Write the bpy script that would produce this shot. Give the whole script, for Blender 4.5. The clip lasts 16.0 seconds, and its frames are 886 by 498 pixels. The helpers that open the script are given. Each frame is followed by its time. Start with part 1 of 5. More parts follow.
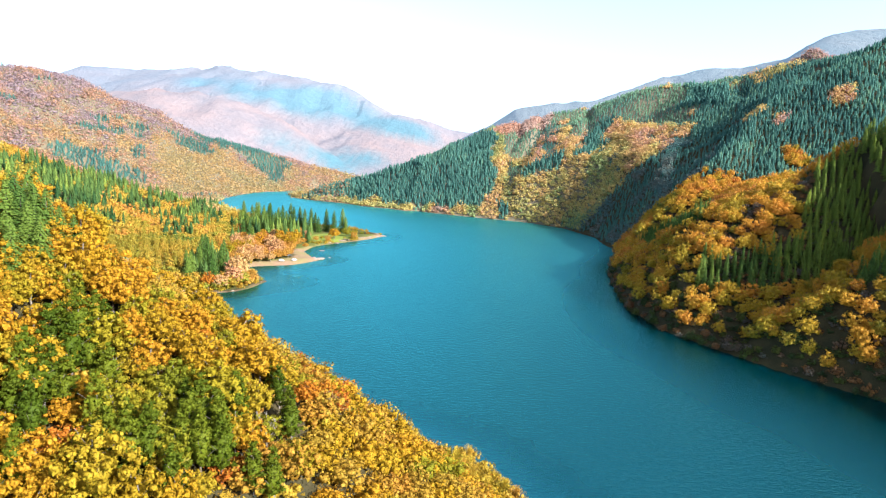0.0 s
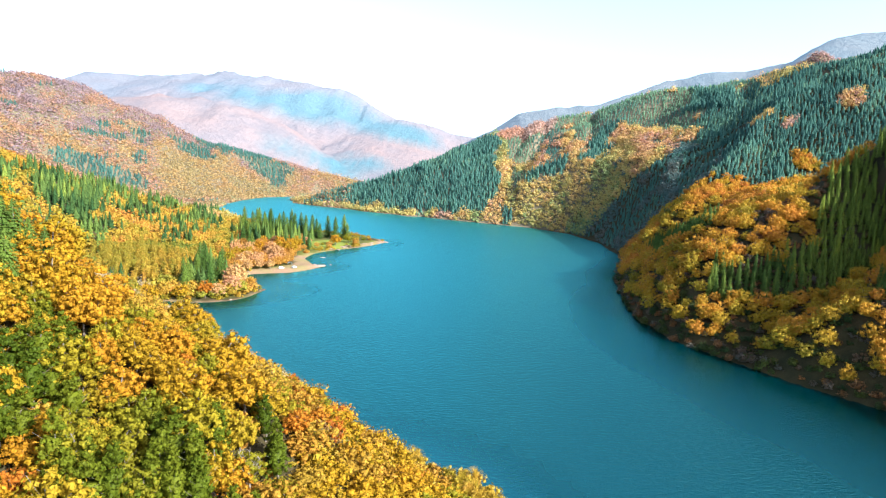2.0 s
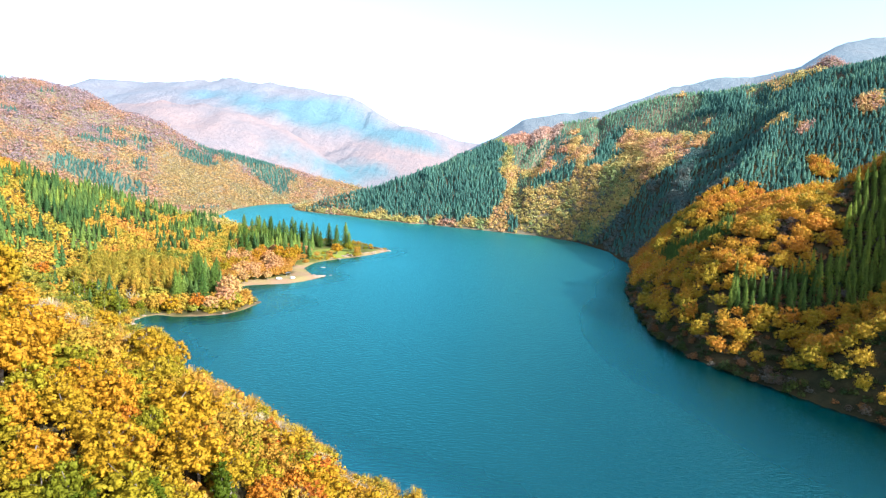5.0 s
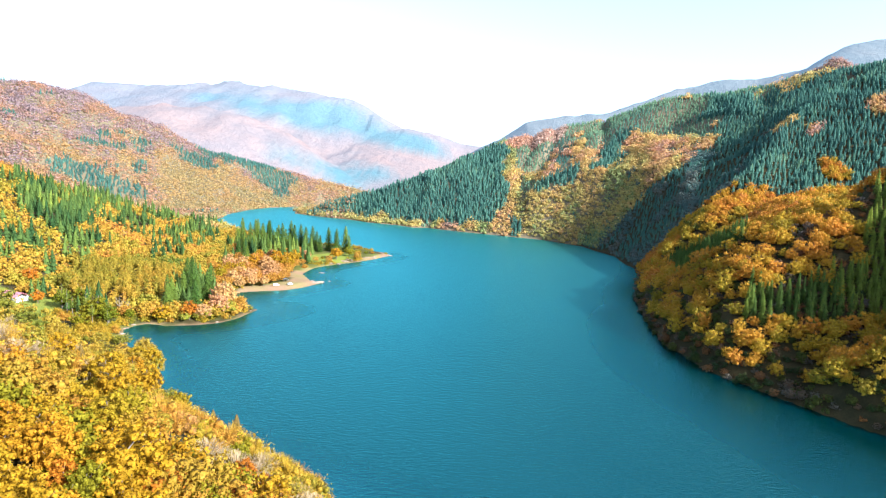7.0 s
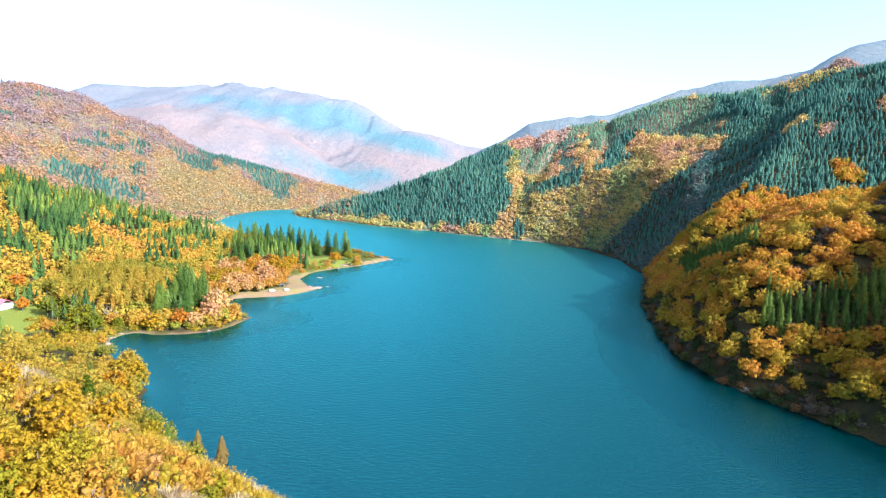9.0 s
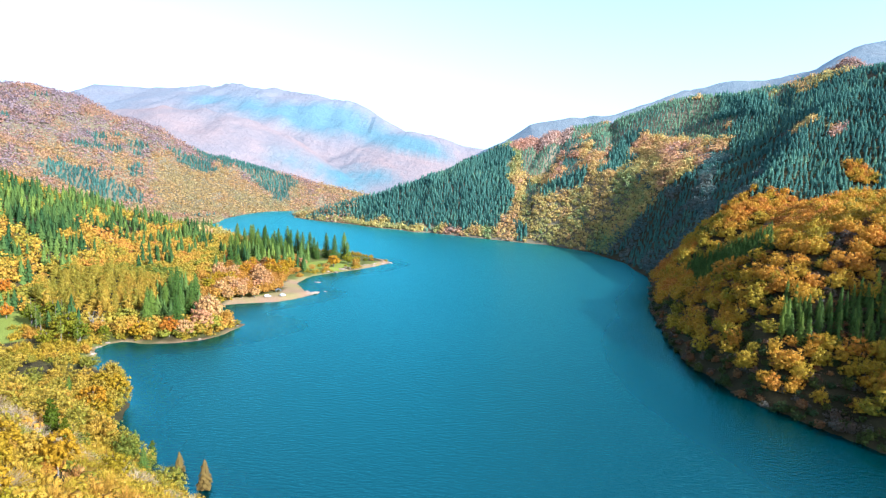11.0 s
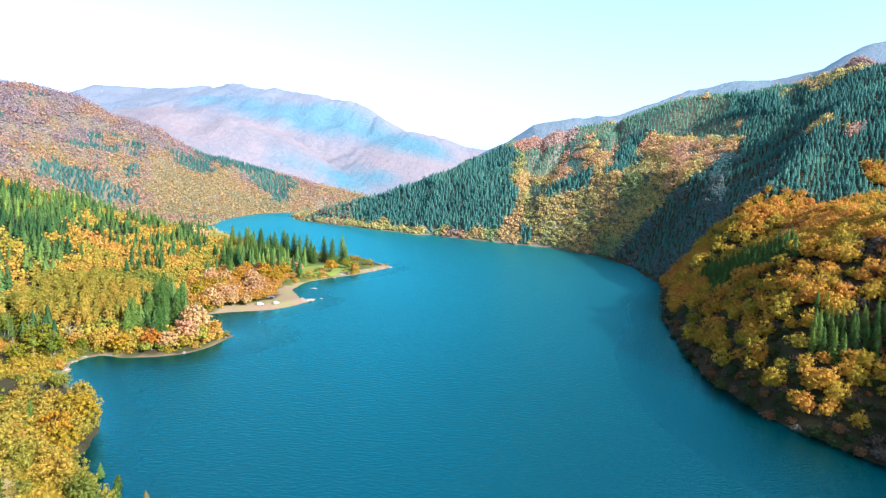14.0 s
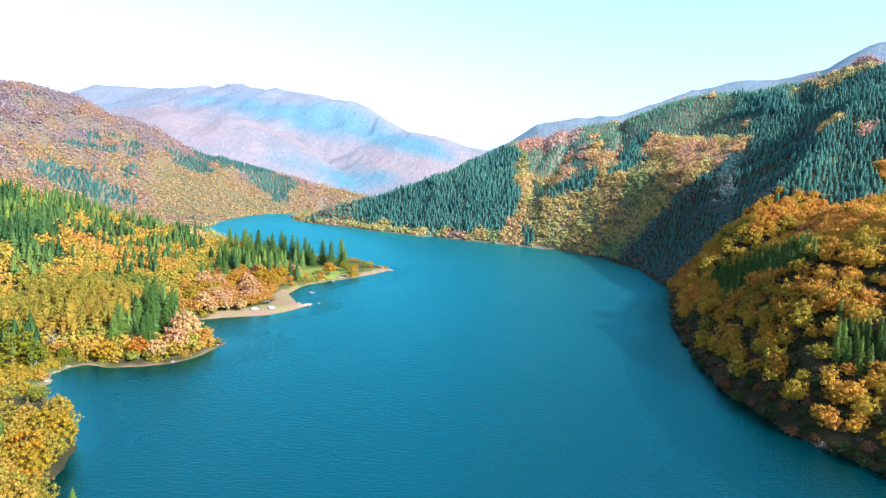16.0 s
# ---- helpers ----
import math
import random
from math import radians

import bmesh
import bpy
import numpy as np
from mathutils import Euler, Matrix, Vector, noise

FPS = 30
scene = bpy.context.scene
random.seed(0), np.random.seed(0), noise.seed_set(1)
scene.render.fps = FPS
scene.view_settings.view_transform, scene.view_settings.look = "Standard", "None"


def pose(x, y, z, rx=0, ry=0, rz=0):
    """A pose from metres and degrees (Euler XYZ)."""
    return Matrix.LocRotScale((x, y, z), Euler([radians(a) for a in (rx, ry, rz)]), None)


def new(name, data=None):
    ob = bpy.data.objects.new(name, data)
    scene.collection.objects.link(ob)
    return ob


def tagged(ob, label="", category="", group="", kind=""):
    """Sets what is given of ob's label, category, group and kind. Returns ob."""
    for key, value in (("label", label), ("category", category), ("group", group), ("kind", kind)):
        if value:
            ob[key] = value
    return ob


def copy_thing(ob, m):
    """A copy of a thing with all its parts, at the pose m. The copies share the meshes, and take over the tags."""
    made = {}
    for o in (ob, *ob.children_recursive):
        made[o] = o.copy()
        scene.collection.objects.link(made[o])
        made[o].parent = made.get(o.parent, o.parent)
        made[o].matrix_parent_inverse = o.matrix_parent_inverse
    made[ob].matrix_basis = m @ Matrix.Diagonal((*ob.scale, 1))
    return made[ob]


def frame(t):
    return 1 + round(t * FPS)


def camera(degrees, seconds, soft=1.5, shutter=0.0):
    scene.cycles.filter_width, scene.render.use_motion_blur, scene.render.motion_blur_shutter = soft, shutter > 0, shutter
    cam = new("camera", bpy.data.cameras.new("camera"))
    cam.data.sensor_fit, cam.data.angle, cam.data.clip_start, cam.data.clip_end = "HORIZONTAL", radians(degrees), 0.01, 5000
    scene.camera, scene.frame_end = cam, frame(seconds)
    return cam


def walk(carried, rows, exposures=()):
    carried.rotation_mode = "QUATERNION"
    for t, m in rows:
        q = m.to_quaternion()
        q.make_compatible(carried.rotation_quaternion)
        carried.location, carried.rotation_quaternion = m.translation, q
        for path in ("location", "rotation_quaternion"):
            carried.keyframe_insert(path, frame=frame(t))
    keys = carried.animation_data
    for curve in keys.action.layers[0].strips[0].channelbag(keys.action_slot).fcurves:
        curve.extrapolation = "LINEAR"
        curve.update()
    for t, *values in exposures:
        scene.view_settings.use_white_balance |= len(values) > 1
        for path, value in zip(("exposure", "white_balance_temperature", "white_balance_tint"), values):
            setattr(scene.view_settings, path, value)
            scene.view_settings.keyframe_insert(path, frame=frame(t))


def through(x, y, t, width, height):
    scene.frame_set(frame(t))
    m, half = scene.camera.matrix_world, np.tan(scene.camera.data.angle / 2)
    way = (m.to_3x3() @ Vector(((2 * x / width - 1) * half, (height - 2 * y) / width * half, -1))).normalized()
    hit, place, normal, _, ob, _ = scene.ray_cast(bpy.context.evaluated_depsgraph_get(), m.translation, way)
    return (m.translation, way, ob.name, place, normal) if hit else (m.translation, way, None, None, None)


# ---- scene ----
cam = camera(72.3, 16.0, soft=1.2)
# seconds, place, yaw, pitch, roll: a drone gliding up the lake, slowly lifting its gaze
PATH = [
    (0, 0.81, 2.00, 99.41, -0.157, -8.762, 2.72),
    (1, 0.69, 7.07, 99.60, -0.011, -8.555, 2.63),
    (2, 0.63, 12.94, 99.67, 0.145, -8.338, 2.58),
    (3, 0.62, 19.45, 99.68, 0.301, -8.125, 2.56),
    (4, 0.61, 26.46, 99.66, 0.451, -7.930, 2.54),
    (5, 0.59, 33.86, 99.63, 0.589, -7.758, 2.53),
    (6, 0.54, 41.53, 99.61, 0.712, -7.614, 2.51),
    (7, 0.47, 49.37, 99.61, 0.820, -7.498, 2.50),
    (8, 0.37, 57.32, 99.64, 0.913, -7.408, 2.48),
    (9, 0.24, 65.31, 99.71, 0.993, -7.340, 2.47),
    (10, 0.08, 73.28, 99.79, 1.062, -7.290, 2.46),
    (11, -0.11, 81.22, 99.89, 1.124, -7.253, 2.45),
    (12, -0.31, 89.09, 99.99, 1.183, -7.225, 2.45),
    (13, -0.53, 96.90, 100.08, 1.241, -7.202, 2.46),
    (14, -0.75, 104.66, 100.13, 1.304, -7.181, 2.47),
    (15, -0.98, 112.39, 100.15, 1.373, -7.163, 2.48),
    (16, -1.23, 120.14, 100.10, 1.451, -7.151, 2.48),
]
walk(cam, [(t, pose(x, y, z, 90 + pitch, 0, yaw) @ pose(0, 0, 0, 0, 0, roll)) for t, x, y, z, yaw, pitch, roll in PATH],
     exposures=[(0, 1.66, 5240, 7), (4, 1.72, 5240, 7), (7, 1.72, 5200, 7), (9, 1.65, 5020, 7), (12, 1.56, 4780, 7), (16, 1.51, 4740, 7)])

# ---- light ----
SUN_ELEVATION, SUN_AZIMUTH = radians(29.5), radians(127)
sun_way = Vector((math.sin(SUN_AZIMUTH) * math.cos(SUN_ELEVATION), math.cos(SUN_AZIMUTH) * math.cos(SUN_ELEVATION), math.sin(SUN_ELEVATION)))
sun_data = bpy.data.lights.new("sun", "SUN")
sun_data.energy, sun_data.angle, sun_data.color = 5.0, radians(0.6), (1.0, 0.91, 0.77)
sun = new("sun", sun_data)
sun.rotation_euler = sun_way.to_track_quat("Z", "Y").to_euler()
world = bpy.data.worlds.new("sky")
scene.world = world
world.use_nodes = True
wn = world.node_tree.nodes
sky = wn.new("ShaderNodeTexSky")
sky.sky_type, sky.sun_disc = "NISHITA", False
sky.sun_elevation, sky.sun_rotation = SUN_ELEVATION, SUN_AZIMUTH
sky.altitude, sky.air_density, sky.dust_density, sky.ozone_density = 200, 0.7, 2.2, 0.0
wn["Background"].inputs["Strength"].default_value = 0.135
veil = wn.new("ShaderNodeHueSaturation")  # a thin high veil pales the blue
veil.inputs["Saturation"].default_value = 0.62
world.node_tree.links.new(sky.outputs["Color"], veil.inputs["Color"])
world.node_tree.links.new(veil.outputs["Color"], wn["Background"].inputs["Color"])


# ---- materials ----
def material(name):
    m = bpy.data.materials.new(name)
    m.use_nodes = True
    nt = m.node_tree
    return m, nt, nt.nodes["Principled BSDF"]


def node(nt, kind, **values):
    n = nt.nodes.new(kind)
    for k, v in values.items():
        n.inputs[k].default_value = v
    return n


def ramp(nt, stops, source):
    n = nt.nodes.new("ShaderNodeValToRGB")
    els = n.color_ramp.elements
    while len(els) < len(stops):
        els.new(0.5)
    for e, (at, col) in zip(els, stops):
        e.position, e.color = at, (*col, 1)
    nt.links.new(source, n.inputs["Fac"])
    return n.outputs["Color"]


def varied(nt, colour, source, low, high):
    """Lightens and darkens a colour from piece to piece."""
    r = node(nt, "ShaderNodeMapRange", **{"To Min": low, "To Max": high})
    nt.links.new(source, r.inputs["Value"])
    h = nt.nodes.new("ShaderNodeHueSaturation")
    nt.links.new(r.outputs["Result"], h.inputs["Value"])
    nt.links.new(colour, h.inputs["Color"])
    return h.outputs["Color"]


def leaf_material(name, stops, single=False, through=0.3, spread=0.18, gloss=0.6, sheen=0.15, lace=0.0, hole=0.48):
    """Foliage: the hue runs from tree to tree, the value from leaf to leaf, and light shines through."""
    m, nt, p = material(name)
    if single:
        src = nt.nodes.new("ShaderNodeObjectInfo").outputs["Random"]
    else:
        a = nt.nodes.new("ShaderNodeAttribute")
        a.attribute_name = "hue"
        src = a.outputs["Fac"]
    tex = node(nt, "ShaderNodeTexNoise", Scale=0.45, Detail=3.0)
    nt.links.new(nt.nodes.new("ShaderNodeNewGeometry").outputs["Position"], tex.inputs["Vector"])
    add = nt.nodes.new("ShaderNodeMath")
    add.operation = "MULTIPLY_ADD"
    add.inputs[1].default_value = 0.16
    nt.links.new(tex.outputs["Fac"], add.inputs[0])
    off = nt.nodes.new("ShaderNodeMath")
    off.operation = "SUBTRACT"
    off.inputs[1].default_value = 0.08
    nt.links.new(src, off.inputs[0])
    nt.links.new(off.outputs[0], add.inputs[2])
    col = ramp(nt, stops, add.outputs[0])
    geo = nt.nodes.new("ShaderNodeNewGeometry")
    col = varied(nt, col, geo.outputs["Random Per Island"], 1 - spread, 1 + spread)
    nt.links.new(col, p.inputs["Base Color"])
    p.inputs["Roughness"].default_value = gloss
    p.inputs["Specular IOR Level"].default_value = sheen
    face = p.outputs[0]
    if through:
        t = nt.nodes.new("ShaderNodeBsdfTranslucent")
        nt.links.new(col, t.inputs["Color"])
        mix = nt.nodes.new("ShaderNodeMixShader")
        mix.inputs["Fac"].default_value = through
        nt.links.new(p.outputs[0], mix.inputs[1])
        nt.links.new(t.outputs[0], mix.inputs[2])
        face = mix.outputs[0]
    if lace:  # ragged sprays: many leaves with gaps, not one sheet
        cut = node(nt, "ShaderNodeTexNoise", Scale=lace, Detail=2.0, Roughness=0.6)
        nt.links.new(nt.nodes.new("ShaderNodeTexCoord").outputs["Object"], cut.inputs["Vector"])
        gap = nt.nodes.new("ShaderNodeMath")
        gap.operation = "GREATER_THAN"
        gap.inputs[1].default_value = hole
        nt.links.new(cut.outputs["Fac"], gap.inputs[0])
        mix = nt.nodes.new("ShaderNodeMixShader")
        nt.links.new(gap.outputs[0], mix.inputs["Fac"])
        nt.links.new(nt.nodes.new("ShaderNodeBsdfTransparent").outputs[0], mix.inputs[1])
        nt.links.new(face, mix.inputs[2])
        face = mix.outputs[0]
    nt.links.new(face, nt.nodes["Material Output"].inputs["Surface"])
    return m


def rough_material(name, a, b, scale, roughness=0.85, bump=0.0, fine=None):
    """Two colours mixed by noise at two scales, with relief."""
    m, nt, p = material(name)
    pos = nt.nodes.new("ShaderNodeNewGeometry").outputs["Position"]
    big = node(nt, "ShaderNodeTexNoise", Scale=scale, Detail=5.0, Roughness=0.6)
    small = node(nt, "ShaderNodeTexNoise", Scale=fine or scale * 14, Detail=4.0)
    nt.links.new(pos, big.inputs["Vector"])
    nt.links.new(pos, small.inputs["Vector"])
    col = ramp(nt, [(0.32, a), (0.68, b)], big.outputs["Fac"])
    col = varied(nt, col, small.outputs["Fac"], 0.6, 1.4)
    nt.links.new(col, p.inputs["Base Color"])
    p.inputs["Roughness"].default_value = roughness
    if bump:
        bn = node(nt, "ShaderNodeBump", Strength=0.8, Distance=bump)
        nt.links.new(small.outputs["Fac"], bn.inputs["Height"])
        nt.links.new(bn.outputs["Normal"], p.inputs["Normal"])
    return m


def plain_material(name, colour, roughness=0.6, metal=0.0):
    m, nt, p = material(name)
    tex = node(nt, "ShaderNodeTexNoise", Scale=3.0, Detail=4.0)
    rgb = nt.nodes.new("ShaderNodeRGB")
    rgb.outputs[0].default_value = (*colour, 1)
    nt.links.new(varied(nt, rgb.outputs[0], tex.outputs["Fac"], 0.85, 1.15), p.inputs["Base Color"])
    p.inputs["Roughness"].default_value, p.inputs["Metallic"].default_value = roughness, metal
    return m


AUTUMN = [(0.0, (0.095, 0.120, 0.014)), (0.2, (0.230, 0.190, 0.016)), (0.45, (0.385, 0.225, 0.020)), (0.7, (0.410, 0.175, 0.026)), (0.86, (0.310, 0.085, 0.026)), (1.0, (0.266, 0.172, 0.109))]
PINE = [(0.0, (0.032, 0.068, 0.018)), (0.5, (0.105, 0.150, 0.028)), (1.0, (0.27, 0.30, 0.035))]
# far cedars: lightened and blued in the base colour to stand for haze
TEAL_HAZED = [(0.0, (0.075, 0.155, 0.125)), (0.5, (0.110, 0.220, 0.165)), (1.0, (0.215, 0.320, 0.180))]
# two far palettes, paler than real leaves: haze put into the colour
MELLOW_HAZED = [(0.0, (0.28, 0.32, 0.12)), (0.3, (0.54, 0.40, 0.12)), (0.6, (0.60, 0.36, 0.14)), (0.8, (0.54, 0.29, 0.18)), (1.0, (0.46, 0.34, 0.28))]
PALE_HAZED = [(0.0, (0.255, 0.250, 0.125)), (0.3, (0.430, 0.275, 0.105)), (0.6, (0.400, 0.225, 0.130)), (0.8, (0.335, 0.205, 0.168)), (1.0, (0.295, 0.212, 0.212))]
leaves_mixed = leaf_material("autumn_leaves", AUTUMN)
leaves_spur = leaf_material("spur_leaves", AUTUMN, spread=0.13, lace=3.2)
BRUSH = [(0.0, (0.150, 0.140, 0.010)), (0.35, (0.350, 0.230, 0.012)), (0.6, (0.410, 0.228, 0.022)), (0.8, (0.390, 0.170, 0.022)), (1.0, (0.360, 0.240, 0.120))]
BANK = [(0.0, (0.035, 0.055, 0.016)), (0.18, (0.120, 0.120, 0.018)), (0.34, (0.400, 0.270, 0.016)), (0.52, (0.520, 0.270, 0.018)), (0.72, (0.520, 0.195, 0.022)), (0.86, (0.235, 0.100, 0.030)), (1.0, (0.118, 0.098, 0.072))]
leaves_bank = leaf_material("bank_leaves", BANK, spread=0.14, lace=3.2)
leaves_brush = leaf_material("brushwood_leaves", BRUSH, spread=0.07, lace=5.0, hole=0.43)
needles_near = leaf_material("bank_cedar_needles", PINE, through=0.52, spread=0.2, gloss=0.8, sheen=0.1, lace=2.4)
leaves_pine = leaf_material("cedar_needles", PINE, through=0.35, spread=0.15, gloss=0.8, sheen=0.12)
leaves_teal_hazed = leaf_material("hazed_cedar_needles", TEAL_HAZED, through=0.55, spread=0.07, gloss=0.9, sheen=0.08)
# bare crowns of the hollow, with blue haze and shade in the colour
bare_shaded_wood = leaf_material("bare_crowns_in_hazy_shade", [(0.0, (0.08, 0.14, 0.125)), (0.6, (0.12, 0.15, 0.125)), (1.0, (0.18, 0.145, 0.105))], through=0.3, spread=0.1, sheen=0.03)
# far woods: the haze before them is painted into these leaf colours
leaves_mellow_hazed = leaf_material("hazed_mellow_leaves", MELLOW_HAZED, through=0.5, spread=0.1, sheen=0.05)
leaves_pale_hazed = leaf_material("hazed_autumn_leaves", PALE_HAZED, through=0.5, spread=0.05, sheen=0.05)
GOLD = [(0.0, (0.281, 0.17, 0.006)), (0.5, (0.334, 0.181, 0.006)), (1.0, (0.365, 0.167, 0.007))]
LIME = [(0.0, (0.221, 0.165, 0.006)), (1.0, (0.303, 0.189, 0.008))]
OLIVE = [(0.0, (0.1105, 0.112, 0.0051)), (1.0, (0.238, 0.184, 0.0076))]
RUST = [(0.0, (0.4, 0.146, 0.0096)), (1.0, (0.32, 0.0876, 0.0096))]
SALMON = [(0.0, (0.45, 0.245, 0.080)), (1.0, (0.43, 0.200, 0.088))]
TAN = [(0.0, (0.288, 0.181, 0.016)), (1.0, (0.308, 0.141, 0.014))]
CROWNS = {k: leaf_material(k + "_leaves", v, single=True, through=0.24, spread=0.13, sheen=0.06, lace=5.0, hole=0.42) for k, v in
          {"golden": GOLD, "lime": LIME, "olive": OLIVE, "evergreen": [(0.0, (0.044, 0.062, 0.003)), (1.0, (0.108, 0.114, 0.005))], "rust": RUST, "salmon": SALMON, "tan": TAN}.items()}
NEEDLES = {"green": leaf_material("near_cedar_needles", [(0.0, (0.038, 0.070, 0.012)), (1.0, (0.105, 0.138, 0.018))], single=True, through=0.12, sheen=0.05, lace=2.6),
           "larch": leaf_material("larch_needles", [(0.0, (0.28, 0.29, 0.03)), (1.0, (0.50, 0.38, 0.03))], single=True),
           "pine": leaf_material("pine_needles", [(0.0, (0.095, 0.125, 0.012)), (1.0, (0.235, 0.235, 0.022))], single=True, through=0.35, spread=0.14, lace=5.0),
           "brown": leaf_material("browned_needles", [(0.0, (0.13, 0.06, 0.02)), (1.0, (0.17, 0.12, 0.025))], single=True)}
bark = rough_material("bark", (0.10, 0.07, 0.05), (0.20, 0.16, 0.12), 1.5, bump=0.02)
pale_bark = rough_material("pale_bark", (0.15, 0.12, 0.09), (0.26, 0.21, 0.16), 1.5, bump=0.02)


# ---- the lie of the land ----
def lattice(x, y, seed):
    """Smooth value noise, -1 to 1."""
    xi, yi = np.floor(x), np.floor(y)
    fx, fy = x - xi, y - yi
    fx, fy = fx * fx * (3 - 2 * fx), fy * fy * (3 - 2 * fy)

    def h(a, b):
        v = np.sin(a * 127.1 + b * 311.7 + seed * 74.7) * 43758.5453
        return (v - np.floor(v)) * 2 - 1
    return (h(xi, yi) * (1 - fx) + h(xi + 1, yi) * fx) * (1 - fy) + (h(xi, yi + 1) * (1 - fx) + h(xi + 1, yi + 1) * fx) * fy


def fbm(x, y, size, seed, octaves=4):
    total, amp = 0, 1.0
    for k in range(octaves):
        total = total + amp * lattice(x / size, y / size, seed + k)
        size, amp = size * 0.5, amp * 0.5
    return total


def nearest(x, y, pts):
    """Distance to a line of points in plan, and what the points' last number is there."""
    best, value = np.full(np.shape(x), 1e9), np.zeros(np.shape(x))
    for (ax, ay, az), (bx, by, bz) in zip(pts, pts[1:]):
        dx, dy = bx - ax, by - ay
        k = np.clip(((x - ax) * dx + (y - ay) * dy) / (dx * dx + dy * dy), 0, 1)
        d = np.hypot(x - ax - k * dx, y - ay - k * dy)
        value = np.where(d < best, az + k * (bz - az), value)
        best = np.minimum(best, d)
    return best, value


WEST_SHORE = [(34, -400), (10, -60), (32, 60), (46, 110), (42, 150), (14, 192), (-28, 214), (-62, 236), (-95, 262), (-122, 284), (-125, 297), (-131, 316),
              (-155, 345), (-179, 367), (-179, 376), (-187, 384), (-186, 394), (-180, 401), (-166, 399), (-151, 404), (-141, 410), (-134, 422), (-129, 449),
              (-143, 452), (-158, 477), (-167, 494), (-151, 505), (-129, 515), (-118, 530), (-109, 549), (-119, 556), (-134, 590), (-130, 626), (-116, 649), (-98, 671),
              (-82, 697), (-68, 729), (-79, 750), (-110, 768)]
NORTH_SHORE = [(-150, 782), (-210, 805), (-262, 840), (-300, 885), (-350, 930), (-400, 985), (-391, 1040), (-416, 1172), (-417, 1271), (-403, 1363), (-363, 1412),
               (-306, 1520), (-200, 1560), (-110, 1500), (-200, 1420), (-320, 1350), (-336, 1320), (-311, 1241), (-247, 1188), (-189, 1162), (-150, 1121), (-95, 1091),
               (-68, 1064), (-43, 1071), (16, 1030), (90, 989)]
EAST_SHORE = [(141, 961), (184, 902), (205, 815), (203, 712), (188, 648), (176, 610), (155, 548), (146, 506), (137, 450), (134, 410), (141, 364), (157, 328), (176, 294), (200, 262), (240, 180), (290, 60), (330, -400)]
LAKE = [(*p, 0) for p in WEST_SHORE + NORTH_SHORE + EAST_SHORE]
RIDGES = {
    "spur": ([(-620, 240, 190), (-420, 200, 150), (-200, 155, 104), (-120, 130, 90), (-75, 118, 74), (-50, 115, 63), (-30, 115, 55), (-15, 117, 49), (0, 121, 38), (11, 126, 26), (23, 136, 10)], 0.55, 10),
    "west_hill": ([(-900, 330, 240), (-700, 400, 170), (-560, 560, 112), (-500, 700, 84), (-455, 800, 48), (-400, 850, 24), (-320, 885, 5)], 0.40, 20),
    "north_west": ([(-2200, 1300, 420), (-1300, 1350, 300), (-1004, 1400, 256), (-884, 1450, 234), (-754, 1500, 182), (-610, 1550, 128), (-469, 1600, 82), (-328, 1640, 48), (-200, 1700, 18)], 0.44, 25),
    "east_spur": ([(148, 532, 1), (170, 492, 30), (195, 465, 62), (232, 434, 77), (262, 434, 97), (290, 440, 116), (360, 390, 160), (520, 320, 240), (900, 250, 340)], 0.85, 8),
    "east_saddle": ([(232, 434, 75), (262, 485, 78), (290, 550, 80), (310, 610, 80), (325, 646, 80)], 0.66, 12),
    # added out of view and raised to cast shade on the eastern bank's foot
    "unseen_shade_ridge": ([(520, 320, 240), (432, 165, 239), (415, 60, 239), (450, -400, 230)], 0.8, 15),
    "east_shoulder": ([(204, 650, 1), (220, 645, 25), (236, 643, 46), (254, 656, 62), (288, 662, 81), (345, 730, 124), (398, 792, 166), (480, 840, 223), (589, 860, 280), (800, 840, 345)], 0.7, 15),
    "east_shoulder_b": ([(288, 662, 81), (325, 646, 81), (345, 644, 86), (437, 707, 148), (560, 780, 235), (750, 800, 320)], 0.75, 15),
    "north_east": ([(-311, 1250, 2), (-188, 1220, 36), (-97, 1200, 64), (-31, 1200, 92), (34, 1220, 122), (102, 1250, 152), (193, 1260, 184), (303, 1250, 212), (365, 1200, 236), (447, 1122, 248), (531, 980, 258), (589, 860, 272)], 0.6, 15),
    "east_hump": ([(745, 1500, 323), (794, 1500, 343), (831, 1500, 375), (855, 1500, 389), (884, 1500, 379), (931, 1500, 371), (1005, 1500, 384)], 0.6, 15),
    "far_east": ([(-150, 2000, 40), (-17, 2000, 110), (72, 2000, 170), (144, 2000, 206), (214, 2000, 258), (303, 2000, 276), (483, 2000, 298), (761, 2200, 408), (900, 2200, 443), (1033, 2200, 454), (1132, 2100, 476), (1213, 2000, 540), (1364, 2000, 562), (1900, 1900, 680)], 0.45, 30),
    "far_north": ([(-3300, 3600, 330), (-2600, 3600, 400), (-2230, 3600, 455), (-2097, 3600, 508), (-1740, 3600, 503), (-1470, 3500, 518), (-1213, 3400, 519), (-999, 3300, 497), (-737, 3200, 464), (-545, 3100, 425), (-417, 3000, 356), (-269, 2900, 280), (-136, 2900, 268), (25, 2900, 222), (600, 2900, 150)], 0.36, 40),
    "far_north_spur": ([(-1900, 2600, 250), (-1488, 2500, 268), (-1236, 2450, 298), (-1038, 2400, 306), (-807, 2350, 274), (-647, 2300, 212), (-512, 2250, 142), (-381, 2200, 60), (-257, 2150, 15)], 0.42, 40),
}


